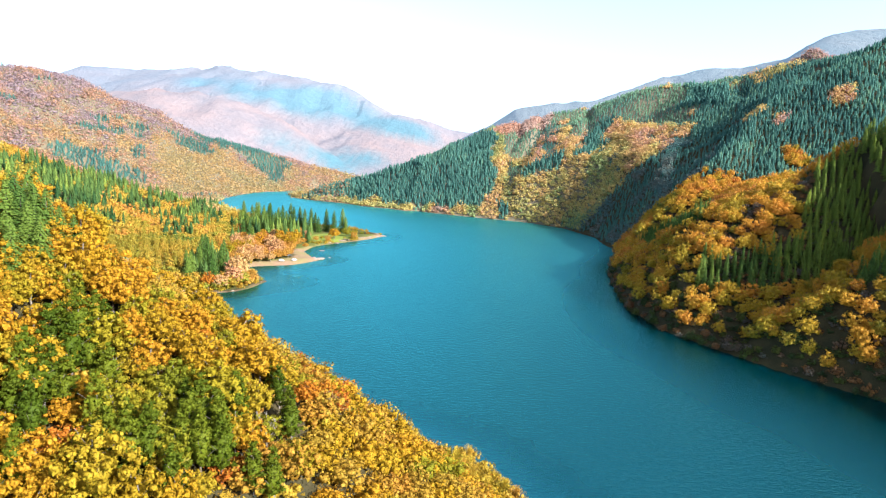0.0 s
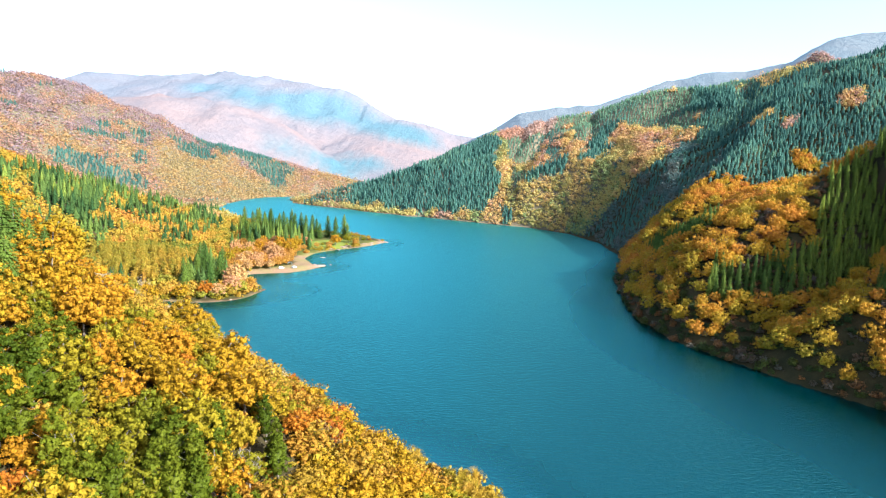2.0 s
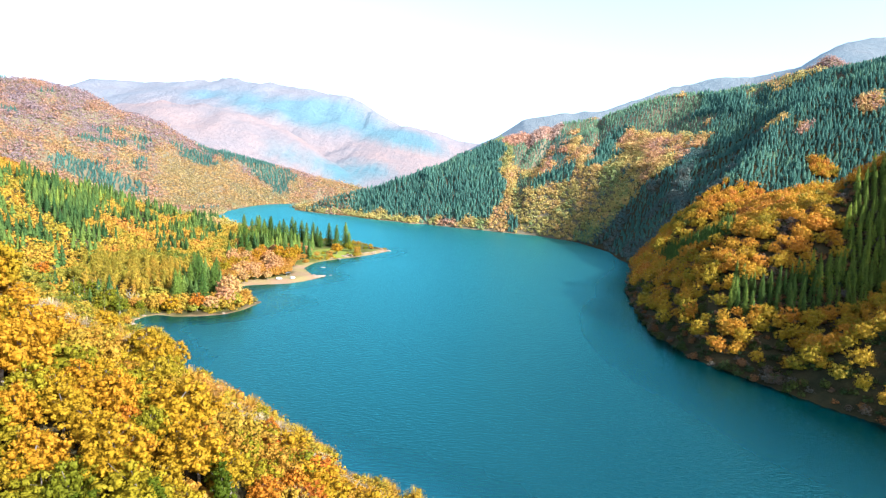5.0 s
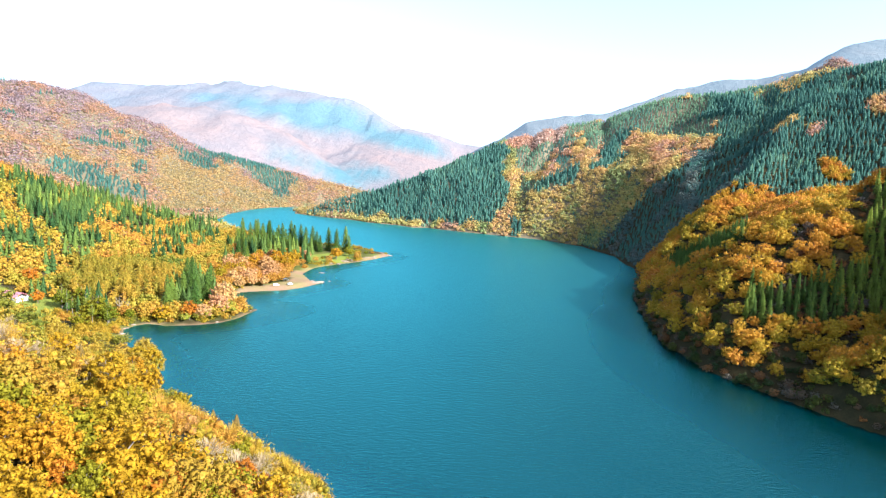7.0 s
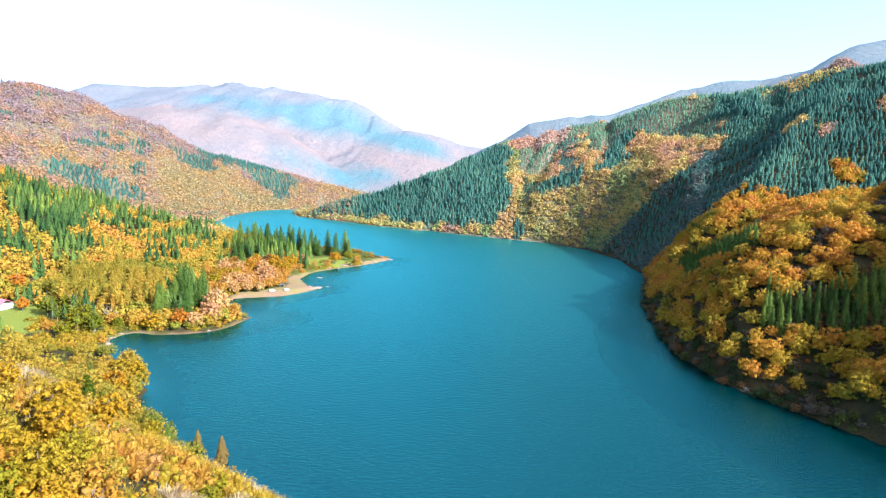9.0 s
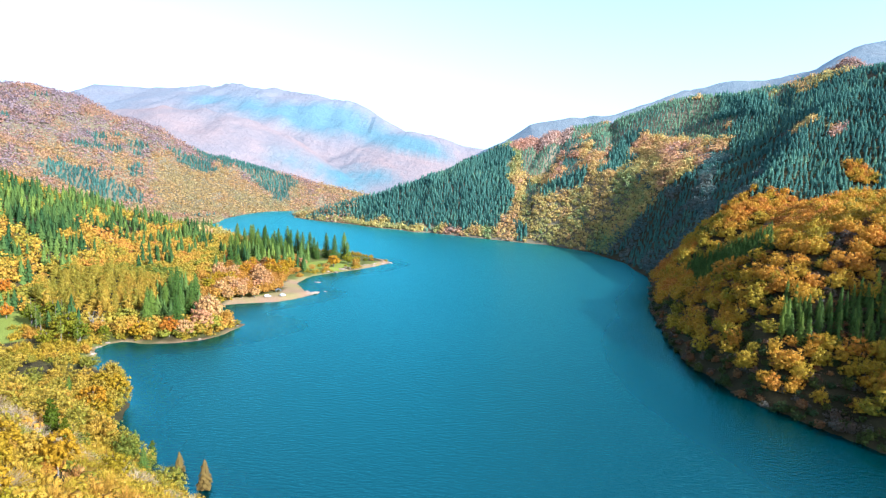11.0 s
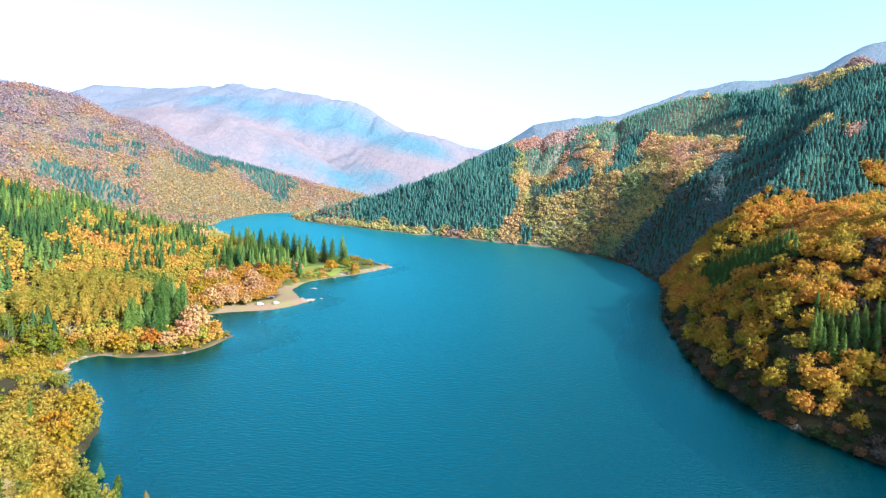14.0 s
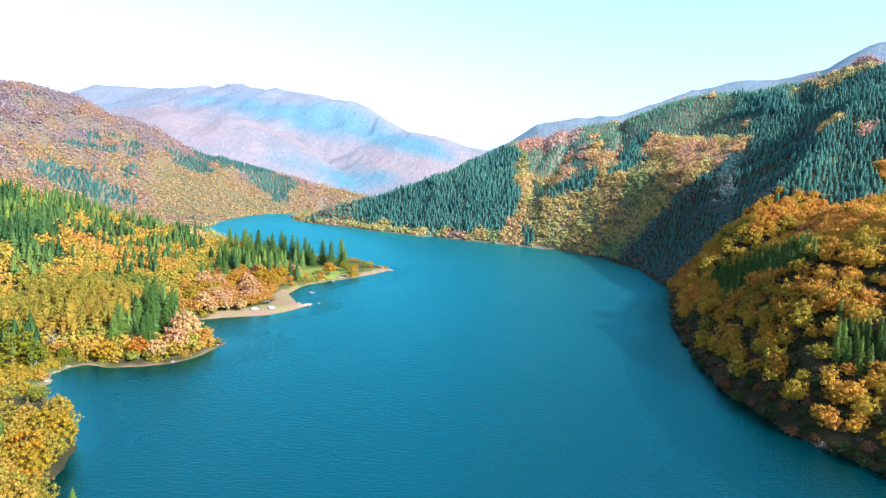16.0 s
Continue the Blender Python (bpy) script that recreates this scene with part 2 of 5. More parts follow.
def in_lake(x, y):
    inside = np.zeros(np.shape(x), bool)
    for (ax, ay, _), (bx, by, _) in zip(LAKE, LAKE[1:] + LAKE[:1]):
        if ay != by:
            inside ^= ((ay > y) != (by > y)) & (x < (bx - ax) * (y - ay) / (by - ay) + ax)
    return inside


def lowland(x, y):
    """1 on the flat western shore with its beaches, 0 on the steep banks."""
    d, _ = nearest(x, y, [(-215, 400, 0), (-200, 560, 0), (-150, 690, 0), (-80, 728, 0)])
    return np.clip((120 - d) / 50, 0, 1) * np.clip((y - 345) / 30, 0, 1)


def land(x, y):
    x, y = np.asarray(x, float), np.asarray(y, float)
    wob = fbm(x, y, 40, 3, 2) * 3
    shore, _ = nearest(x + wob * 0.4, y + wob * 0.3, LAKE + LAKE[:1])
    wet = in_lake(x + wob * 0.4, y + wob * 0.3)
    z = np.full(x.shape, 1.0)
    for name, (pts, slope, soft) in RIDGES.items():
        if name == "north_east":
            for pair in zip(pts, pts[1:]):
                d, crest = nearest(x, y, pair)
                z = np.maximum(z, crest - slope * (np.hypot(d, soft) - soft))
            continue
        d, crest = nearest(x, y, pts)
        if name == "spur":
            slope = np.where(y > 125 - 0.17 * (x + 75), 0.50 + 0.22 * np.clip((-55 - x) / 40, 0, 1), slope)
        z = np.maximum(z, crest - slope * (np.hypot(d, soft) - soft))
    gully = 1 - np.abs(fbm(x, y, 150, 11, 3))
    z = z + np.clip(z - 14, 0, 120) * np.where(y > 850, np.where(x < -400, 0.2, 0.05), 0.16) * (gully - 0.75) + np.clip(z / 40, 0, 1) * fbm(x, y, 34, 21, 3) * 2.2
    fall = (x - 0.22 * (y - 900)) / 46 + 0.22 * fbm(x, y, 120, 62, 2)
    flutes = np.clip(0.42 - np.abs(lattice(fall, y / 420, 61)), -0.25, 0.42)
    z = z - 13 * flutes * np.clip((z - 14) / 45, 0, 1) * np.clip((y - 900) / 60, 0, 1) * np.clip((x - 20) / 60, 0.25, 1) * (x > -330) * (y < 1700)
    z = np.maximum(z, 2.2 + 0.01 * shore + fbm(x, y, 60, 5, 2) * 0.5)
    low = lowland(x, y)
    bank = (0.22 * shore) * low + (np.where(x > 120, 1.15, 0.9) * shore) * (1 - low)
    shelf = np.clip((-40 - x) / 20, 0, 1) * (y > 1030) * (x > -330)  # a low shelf with a narrow beach
    z = np.minimum(z, bank - shelf * 0.74 * np.minimum(shore, 15))
    return np.where(wet, -np.minimum(0.35 * shore, 14) * (1 - 0.75 * low * (shore < 18)), z)


def in_area(x, y, corners, rough=8.0, seed=77):
    """Inside a stretch of the plan with a ragged edge."""
    x = x + fbm(x, y, 26, seed, 3) * rough
    y = y + fbm(x, y, 26, seed + 9, 3) * rough
    inside = np.zeros(np.shape(x), bool)
    for (ax, ay), (bx, by) in zip(corners, corners[1:] + corners[:1]):
        if ay != by:
            inside ^= ((ay > y) != (by > y)) & (x < (bx - ax) * (y - ay) / (by - ay) + ax)
    return inside


BEACH = [(-166, 492), (-150, 502), (-128, 511), (-110, 532), (-104, 549), (-119, 560), (-132, 592), (-128, 622), (-136, 622), (-143, 595), (-139, 565), (-134, 545), (-143, 524), (-158, 513)]
MEADOW = [(-170, 655), (-140, 640), (-112, 660), (-95, 690), (-105, 715), (-140, 700)]
LAWN = [(-312, 395), (-288, 372), (-248, 362), (-226, 384), (-240, 420), (-250, 440), (-312, 446)]
GLADE = [(-255, 384), (-190, 346), (-174, 346), (-176, 404), (-200, 404), (-245, 406)]
POINT = [(-104, 690), (-88, 690), (-60, 730), (-80, 760), (-108, 740)]
PENINSULA = [(-178, 490), (-104, 549), (-128, 626), (-60, 729), (-110, 775), (-250, 815), (-262, 760), (-235, 690), (-205, 620), (-205, 560)]


def mesh_object(name, verts, faces, mats, parent=None, hue=None, smooth=False, which=None):
    """One mesh from arrays: faces all of one size."""
    me = bpy.data.meshes.new(name)
    verts, faces = np.asarray(verts, np.float32), np.asarray(faces, np.int32)
    n, k = faces.shape
    me.vertices.add(len(verts))
    me.vertices.foreach_set("co", verts.ravel())
    me.loops.add(n * k)
    me.loops.foreach_set("vertex_index", faces.ravel())
    me.polygons.add(n)
    me.polygons.foreach_set("loop_start", np.arange(0, n * k, k, dtype=np.int32))
    if smooth:
        me.polygons.foreach_set("use_smooth", np.ones(n, bool))
    for m in mats if isinstance(mats, (list, tuple)) else [mats]:
        me.materials.append(m)
    if which is not None:
        me.polygons.foreach_set("material_index", np.asarray(which, np.int32))
    if hue is not None:
        a = me.attributes.new("hue", "FLOAT", "POINT")
        a.data.foreach_set("value", np.asarray(hue, np.float32))
    me.update(calc_edges=True)
    me.validate()
    ob = new(name, me)
    ob.parent = parent
    return ob


# ---- ground and water ----
def spaced(stops):
    """Grid lines: from stop to stop with the given step."""
    out = []
    for (a, step), (b, _) in zip(stops, stops[1:]):
        out.extend(np.linspace(a, b, max(1, round((b - a) / step)), endpoint=False))
    return np.array(out + [stops[-1][0]])


gx = spaced([(-3400, 60), (-1500, 25), (-600, 10), (-260, 4), (60, 8), (120, 5), (420, 12), (800, 30), (1600, 60), (2400, 60)])
gy = spaced([(-400, 20), (40, 5), (460, 4), (780, 8), (1250, 12), (1700, 30), (2600, 40), (4300, 60)])
X, Y = np.meshgrid(gx, gy)
Z = land(X, Y)
soil, nt, p = material("forest_floor")
pos = nt.nodes.new("ShaderNodeNewGeometry").outputs["Position"]
big = node(nt, "ShaderNodeTexNoise", Scale=0.05, Detail=6.0, Roughness=0.65)
small = node(nt, "ShaderNodeTexNoise", Scale=1.3, Detail=5.0)
nt.links.new(pos, big.inputs["Vector"])
nt.links.new(pos, small.inputs["Vector"])
col = ramp(nt, [(0.3, (0.022, 0.022, 0.010)), (0.6, (0.055, 0.040, 0.016)), (0.75, (0.040, 0.040, 0.014))], big.outputs["Fac"])
for key, tone in (("sand", (0.24, 0.145, 0.085)), ("grass", (0.17, 0.185, 0.028)), ("hazed_litter", (0.16, 0.125, 0.075))):
    a = nt.nodes.new("ShaderNodeAttribute")
    a.attribute_name = key
    mx = nt.nodes.new("ShaderNodeMix")
    mx.data_type = "RGBA"
    mx.inputs["B"].default_value = (*tone, 1)
    nt.links.new(a.outputs["Fac"], mx.inputs["Factor"])
    nt.links.new(col, mx.inputs["A"])
    col = mx.outputs["Result"]
col = varied(nt, col, small.outputs["Fac"], 0.55, 1.45)
nt.links.new(col, p.inputs["Base Color"])
p.inputs["Roughness"].default_value = 0.95
p.inputs["Specular IOR Level"].default_value = 0.08
bn = node(nt, "ShaderNodeBump", Strength=0.8, Distance=0.3)
nt.links.new(small.outputs["Fac"], bn.inputs["Height"])
nt.links.new(bn.outputs["Normal"], p.inputs["Normal"])
SPLIT = int(np.searchsorted(gy, 1735))


def sheet(name, rows, mat):
    xs, ys, zs = X[rows], Y[rows], Z[rows]
    k = np.arange(xs.size).reshape(xs.shape)
    q = np.stack([k[:-1, :-1], k[:-1, 1:], k[1:, 1:], k[1:, :-1]], -1).reshape(-1, 4)
    return mesh_object(name, np.stack([xs, ys, zs], -1).reshape(-1, 3), q, [mat], smooth=True), xs.ravel(), ys.ravel(), zs.ravel()


ground, xs, ys, zs = sheet("ground", slice(0, SPLIT + 1), soil)
shore, _ = nearest(xs, ys, LAKE + LAKE[:1])
strip = np.clip((2.2 + 1.6 * fbm(xs, ys, 20, 91, 2) - shore) / 1.5, 0, 1) * lowland(xs, ys)
strip = np.maximum(strip, np.clip((4 - shore) / 2, 0, 1) * (ys > 900) * (xs < 20) * (zs < 2.5))
sandy = np.maximum(strip, in_area(xs, ys, BEACH, 3) | (in_area(xs, ys, POINT, 4) & (zs < 1.6)))
sandy = np.where(zs < 0, np.clip(1 - shore / 14, 0, 1) * lowland(xs, ys), sandy)
green = (in_area(xs, ys, MEADOW, 4) | in_area(xs, ys, LAWN, 3)) * 1.0
# fallen leaves on far ground, lightened with distance to stand for haze
hazed_litter = np.clip((ys - 860) / 120, 0, 1) * (sandy < 0.5) * np.where(xs - 0.2 * ys < -620, 0.75, 1.0)
dry = (in_area(xs, ys, PENINSULA, 4) | ((lowland(xs, ys) > 0.3) & (shore < 30))) & ~in_area(xs, ys, MEADOW, 4)
green = np.where(dry, np.clip(0.2 + 0.35 * fbm(xs, ys, 14, 95, 2), 0, 0.45), green)
for key, val in (("sand", sandy), ("grass", green), ("hazed_litter", hazed_litter)):
    ground.data.attributes.new(key, "FLOAT", "POINT").data.foreach_set("value", np.asarray(val, np.float32))
tagged(ground, "leaf-strewn forest floor rising into steep wooded hills", "ground", kind="structure")

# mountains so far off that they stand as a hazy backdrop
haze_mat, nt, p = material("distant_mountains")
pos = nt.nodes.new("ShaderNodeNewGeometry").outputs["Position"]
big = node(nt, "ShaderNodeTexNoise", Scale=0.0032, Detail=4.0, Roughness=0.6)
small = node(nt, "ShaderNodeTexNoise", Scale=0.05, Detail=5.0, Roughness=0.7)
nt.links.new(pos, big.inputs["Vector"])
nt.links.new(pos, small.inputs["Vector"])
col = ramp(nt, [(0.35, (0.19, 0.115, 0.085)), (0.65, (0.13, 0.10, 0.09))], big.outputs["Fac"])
# one mask for fir woods and for painted blue shade and haze
firs_haze = nt.nodes.new("ShaderNodeAttribute")
firs_haze.attribute_name = "firs_haze"
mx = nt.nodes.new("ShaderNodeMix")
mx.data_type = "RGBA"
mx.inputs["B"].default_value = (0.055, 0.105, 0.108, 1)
nt.links.new(firs_haze.outputs["Fac"], mx.inputs["Factor"])
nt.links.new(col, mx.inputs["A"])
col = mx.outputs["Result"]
# haze mixed into the base colour: bluer with distance
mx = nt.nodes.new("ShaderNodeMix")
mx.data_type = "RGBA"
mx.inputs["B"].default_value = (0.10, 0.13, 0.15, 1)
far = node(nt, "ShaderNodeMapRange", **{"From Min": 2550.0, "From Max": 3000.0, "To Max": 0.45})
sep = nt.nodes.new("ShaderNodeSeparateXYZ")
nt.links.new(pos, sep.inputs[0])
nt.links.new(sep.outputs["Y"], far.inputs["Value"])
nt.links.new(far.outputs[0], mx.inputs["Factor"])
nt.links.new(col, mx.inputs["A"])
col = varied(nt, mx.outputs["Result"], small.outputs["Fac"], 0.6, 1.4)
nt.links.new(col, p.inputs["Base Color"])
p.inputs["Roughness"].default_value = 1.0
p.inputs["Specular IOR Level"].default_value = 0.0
# a faint blue glow stands in for the haze before the mountains
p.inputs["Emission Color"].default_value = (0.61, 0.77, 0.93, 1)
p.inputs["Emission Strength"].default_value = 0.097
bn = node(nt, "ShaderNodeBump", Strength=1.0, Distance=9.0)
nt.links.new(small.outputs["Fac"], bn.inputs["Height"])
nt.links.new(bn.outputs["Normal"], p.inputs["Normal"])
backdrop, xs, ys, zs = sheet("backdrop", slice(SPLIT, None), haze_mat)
FIRS_HAZE = ([(-678, 2160), (-614, 2209), (-488, 2188), (-407, 2400), (-337, 2241), (-311, 2100), (-400, 2100), (-478, 2144), (-592, 2131)], [(-354, 2342), (-228, 2361), (-234, 2234), (-329, 2191)], [(-1335, 3069), (-1151, 3100), (-1050, 2974), (-1237, 2969)],
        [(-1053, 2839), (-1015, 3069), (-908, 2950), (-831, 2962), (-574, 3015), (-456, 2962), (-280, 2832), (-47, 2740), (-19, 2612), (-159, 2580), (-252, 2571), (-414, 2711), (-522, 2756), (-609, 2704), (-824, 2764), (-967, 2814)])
firs_haze = np.clip(np.sum([in_area(xs + dx, ys + dy, c, 30) for c in FIRS_HAZE for dx in (-35, 0, 35) for dy in (-35, 0, 35)], 0) / 9, 0, 1)
# the whole eastern range is tinted blue here to stand for haze
firs_haze = np.maximum(firs_haze, 0.55 * in_area(xs, ys, [(-150, 1700), (2400, 1700), (2400, 2700), (200, 2400)], 10))
backdrop.data.attributes.new("firs_haze", "FLOAT", "POINT").data.foreach_set("value", firs_haze.astype(np.float32))
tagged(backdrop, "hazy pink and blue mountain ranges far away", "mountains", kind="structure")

water_mat, nt, p = material("lake_water")
pos = nt.nodes.new("ShaderNodeNewGeometry").outputs["Position"]
broad = node(nt, "ShaderNodeTexNoise", Scale=0.006, Detail=4.0)
nt.links.new(pos, broad.inputs["Vector"])
deep = nt.nodes.new("ShaderNodeBsdfDiffuse")
nt.links.new(ramp(nt, [(0.35, (0.0006, 0.0125, 0.0150)), (0.7, (0.0009, 0.0165, 0.0205))], broad.outputs["Fac"]), deep.inputs["Color"])
squash = node(nt, "ShaderNodeMapping", Scale=(0.3, 0.75, 1.0), Rotation=(0, 0, 0.15))
nt.links.new(pos, squash.inputs["Vector"])
ripple = node(nt, "ShaderNodeTexNoise", Scale=1.0, Detail=5.0, Roughness=0.6)
nt.links.new(squash.outputs[0], ripple.inputs["Vector"])
bn = node(nt, "ShaderNodeBump", Strength=0.9, Distance=0.9)
nt.links.new(ripple.outputs["Fac"], bn.inputs["Height"])
calm = nt.nodes.new("ShaderNodeAttribute")  # sheltered water along the banks lies smoother
calm.attribute_name = "calm"
chop = node(nt, "ShaderNodeMapRange", **{"To Min": 0.9, "To Max": 0.3})
nt.links.new(calm.outputs["Fac"], chop.inputs["Value"])
nt.links.new(chop.outputs["Result"], bn.inputs["Strength"])
shine = node(nt, "ShaderNodeBsdfGlossy", Color=(0.30, 0.94, 0.94, 1), Roughness=0.22)
edge = node(nt, "ShaderNodeFresnel", IOR=2.35)
soft = node(nt, "ShaderNodeBump", Strength=0.55, Distance=0.9)
nt.links.new(ripple.outputs["Fac"], soft.inputs["Height"])
nt.links.new(soft.outputs["Normal"], edge.inputs["Normal"])
r = node(nt, "ShaderNodeMapRange", **{"To Min": 0.30, "To Max": 0.10})
nt.links.new(calm.outputs["Fac"], r.inputs["Value"])
nt.links.new(r.outputs["Result"], shine.inputs["Roughness"])
for n in (deep, shine):
    nt.links.new(bn.outputs["Normal"], n.inputs["Normal"])
mix = nt.nodes.new("ShaderNodeMixShader")
nt.links.new(edge.outputs[0], mix.inputs["Fac"])
nt.links.new(deep.outputs[0], mix.inputs[1])
nt.links.new(shine.outputs[0], mix.inputs[2])
nt.links.new(mix.outputs[0], nt.nodes["Material Output"].inputs["Surface"])
wx, wy = np.meshgrid(np.linspace(-700, 700, 141), np.linspace(-400, 1800, 221))
wid = np.arange(wx.size).reshape(wx.shape)
water = mesh_object("water", np.stack([wx, wy, wx * 0], -1).reshape(-1, 3), np.stack([wid[:-1, :-1], wid[:-1, 1:], wid[1:, 1:], wid[1:, :-1]], -1).reshape(-1, 4), [water_mat])
lee = np.clip(1 - nearest(wx.ravel(), wy.ravel(), LAKE)[0] / (34 + 14 * fbm(wx.ravel(), wy.ravel(), 90, 66, 2) + 70 * np.clip((wx.ravel() - 60) / 60, 0, 1) * np.clip((520 - wy.ravel()) / 150, 0, 1)), 0, 1)
lee = lee * lee * (3 - 2 * lee) * np.clip((780 - wy.ravel()) / 200, 0, 1)
water.data.attributes.new("calm", "FLOAT", "POINT").data.foreach_set("value", lee.astype(np.float32))
tagged(water, "rippled teal-blue lake water", "water", kind="structure")


# ---- trees as arrays ----
rng = np.random.default_rng(7)


def unit(n, r=rng):
    v = r.normal(size=(n, 3))
    return v / np.linalg.norm(v, axis=1)[:, None]


def cards(centres, normals, size, r=rng):
    """Small four-cornered leaf sprays, one at each centre."""
    n = len(centres)
    side = np.cross(normals, unit(n, r))
    side /= np.linalg.norm(side, axis=1)[:, None] + 1e-9
    up = np.cross(normals, side)
    w, h = (size * r.uniform(0.6, 1.25, (n, 1)) for _ in range(2))
    bend = normals * size * 0.22
    v = np.stack([centres - side * w * 0.5 - bend, centres - up * h * 0.55, centres + side * w * 0.5 - bend, centres + up * h * 0.55], 1)
    return v.reshape(-1, 3), np.arange(4 * n).reshape(-1, 4)


def crown_lobes(count, wide, tall, base, r=rng, taper=0.0):
    """Rounded limb ends spread over an uneven crown: centres and radii."""
    k = np.arange(count) + 0.5
    up = 1 - 1.6 * k / count
    turn = k * 2.39996 + r.uniform(0, 6)
    ring = np.sqrt(np.clip(1 - up * up, 0, 1)) * (1 - taper * (up + 0.6) / 1.6)
    grow = r.uniform(0.68, 1.18, count)
    c = np.stack([np.cos(turn) * ring * wide * 0.74 * grow, np.sin(turn) * ring * wide * 0.74 * grow, base + tall * 0.46 + up * tall * 0.42 * grow], 1)
    return c, wide * r.uniform(1.05, 1.55, count) / math.sqrt(count)


CORNERS = np.array([(x, y, z) for x in (-1, 1) for y in (-1, 1) for z in (-1, 1)]) / math.sqrt(3)
HEART = np.array([(0, 1, 3, 2), (4, 6, 7, 5), (0, 4, 5, 1), (2, 3, 7, 6), (0, 2, 6, 4), (1, 5, 7, 3)])


def broadleaf(lobes, leaves, size, wide=4.2, tall=7.2, base=2.6, seed=0, taper=0.0, full=0.58, loose=0.2, hearts=True, jitter=0.7):
    """A crown of many rounded clumps: a knotty heart in each, and leaf sprays all over it."""
    r = np.random.default_rng(seed)
    c, rad = crown_lobes(lobes, wide, tall, base, r, taper)
    n = unit(lobes * leaves, r)
    n[:, 2] = np.where(n[:, 2] < -0.3, -n[:, 2], n[:, 2])
    cc, rr = np.repeat(c, leaves, 0), np.repeat(rad, leaves)[:, None]
    place = cc + n * rr * r.uniform(0.62, 1.0 + loose, (len(n), 1)) * np.array([1, 1, 0.85])
    face = n + unit(len(n), r) * jitter
    face /= np.linalg.norm(face, axis=1)[:, None]
    V, F = cards(place, face, size, r)
    core = np.array([(0, 0, base + tall * 0.42)])
    if not hearts:
        c, rad, lobes = c[:0], rad[:0], 0
    hc = np.concatenate([c, core])
    hr = np.concatenate([np.repeat(rad[:, None], 3, 1) * full, [(wide * 0.6, wide * 0.6, tall * 0.36)]])
    H = hc[:, None] + CORNERS[None] * hr[:, None] * r.uniform(0.75, 1.15, (lobes + 1, 8, 1))
    G = (HEART[None] + (np.arange(lobes + 1) * 8)[:, None, None]).reshape(-1, 4)
    return np.concatenate([H.reshape(-1, 3), V]), np.concatenate([G, F + (lobes + 1) * 8])


def conifer(tiers, sprays, tall=20.0, wide=3.9, base=0.8, seed=0, droop=0.5, full=0.66):
    """Tier upon tier of drooping sprays, each two triangles, narrowing to a pointed top."""
    r = np.random.default_rng(seed)
    V, F = [], []
    for i in range(tiers):
        f = i / tiers
        z = base + (tall - base) * (f ** 0.92)
        reach = wide * (1 - f) ** full * r.uniform(0.85, 1.1) + 0.12
        step = (tall - base) / tiers
        for j in range(sprays):
            a = 2 * math.pi * (j + r.uniform(-0.3, 0.3) + 0.5 * (i % 2)) / sprays
            L = reach * r.uniform(0.7, 1.15)
            half = math.pi / sprays * r.uniform(0.8, 1.2)
            ca, sa = math.cos(a), math.sin(a)
            b = len(V)
            V.append((0.06 * ca, 0.06 * sa, z + step * 1.35))
            for da, k in ((-half, 0.82), (0, 1.0), (half, 0.82)):
                V.append((math.cos(a + da) * L * k, math.sin(a + da) * L * k, z - droop * L * k * 0.55 + (0 if da else -0.1 * L)))
            F += [(b, b + 1, b + 2), (b, b + 2, b + 3)]
    return np.array(V), np.array(F)


def planted(templates, at, scale, hue):
    """Many trees of a few kinds joined: vertices, faces, hue."""
    V, F, H, n0 = [], [], [], 0
    kind = rng.integers(0, len(templates), len(at))
    turn = rng.uniform(0, 2 * math.pi, len(at))
    lean = rng.uniform(0.85, 1.18, len(at))
    for k, (tv, tf) in enumerate(templates):
        sel = np.nonzero(kind == k)[0]
        if not len(sel):
            continue
        c, s = np.cos(turn[sel])[:, None], np.sin(turn[sel])[:, None]
        sc = scale[sel][:, None]
        x = (tv[None, :, 0] * c - tv[None, :, 1] * s) * sc
        y = (tv[None, :, 0] * s + tv[None, :, 1] * c) * sc
        z = tv[None, :, 2] * sc * lean[sel][:, None]
        v = np.stack([x + at[sel, 0:1], y + at[sel, 1:2], z + at[sel, 2:3]], -1).reshape(-1, 3)
        f = (tf[None] + (np.arange(len(sel)) * len(tv))[:, None, None]).reshape(-1, tf.shape[1]) + n0
        V.append(v), F.append(f), H.append(np.repeat(hue[sel], len(tv)))
        n0 += len(v)
    return np.concatenate(V), np.concatenate(F), np.concatenate(H)


def scatter(x0, x1, y0, y1, step, keep, drop=0.6):
    """Jittered places on dry land inside a stretch of the plan, where keep(x, y) is true."""
    nx, ny = int((x1 - x0) / step), int((y1 - y0) / step)
    i, j = np.meshgrid(np.arange(nx), np.arange(ny))
    x = (x0 + (i + 0.5 * (j % 2) + rng.uniform(-0.38, 0.38, i.shape)) * step).ravel()
    y = (y0 + (j + rng.uniform(-0.38, 0.38, i.shape)) * step).ravel()
    z = land(x, y)
    ok = (z > -0.7) & keep(x, y, z) & ((z > 0.1) | (x > 120))
    return np.stack([x, y, z - drop], 1)[ok]


def spread_hue(at, mean, spread, size, seed):
    x, y = at[:, 0], at[:, 1]
    return np.clip(mean + spread * fbm(x, y, size, seed, 3) + rng.normal(0, spread * 0.45, len(at)), 0, 1)


# ---- the woods ----
mid_leaf = [broadleaf(19, 10, 0.66, seed=10 + s) for s in range(5)]
low_leaf = [broadleaf(9, 10, 0.82, wide=4.6, base=0.6, seed=20 + s) for s in range(6)]
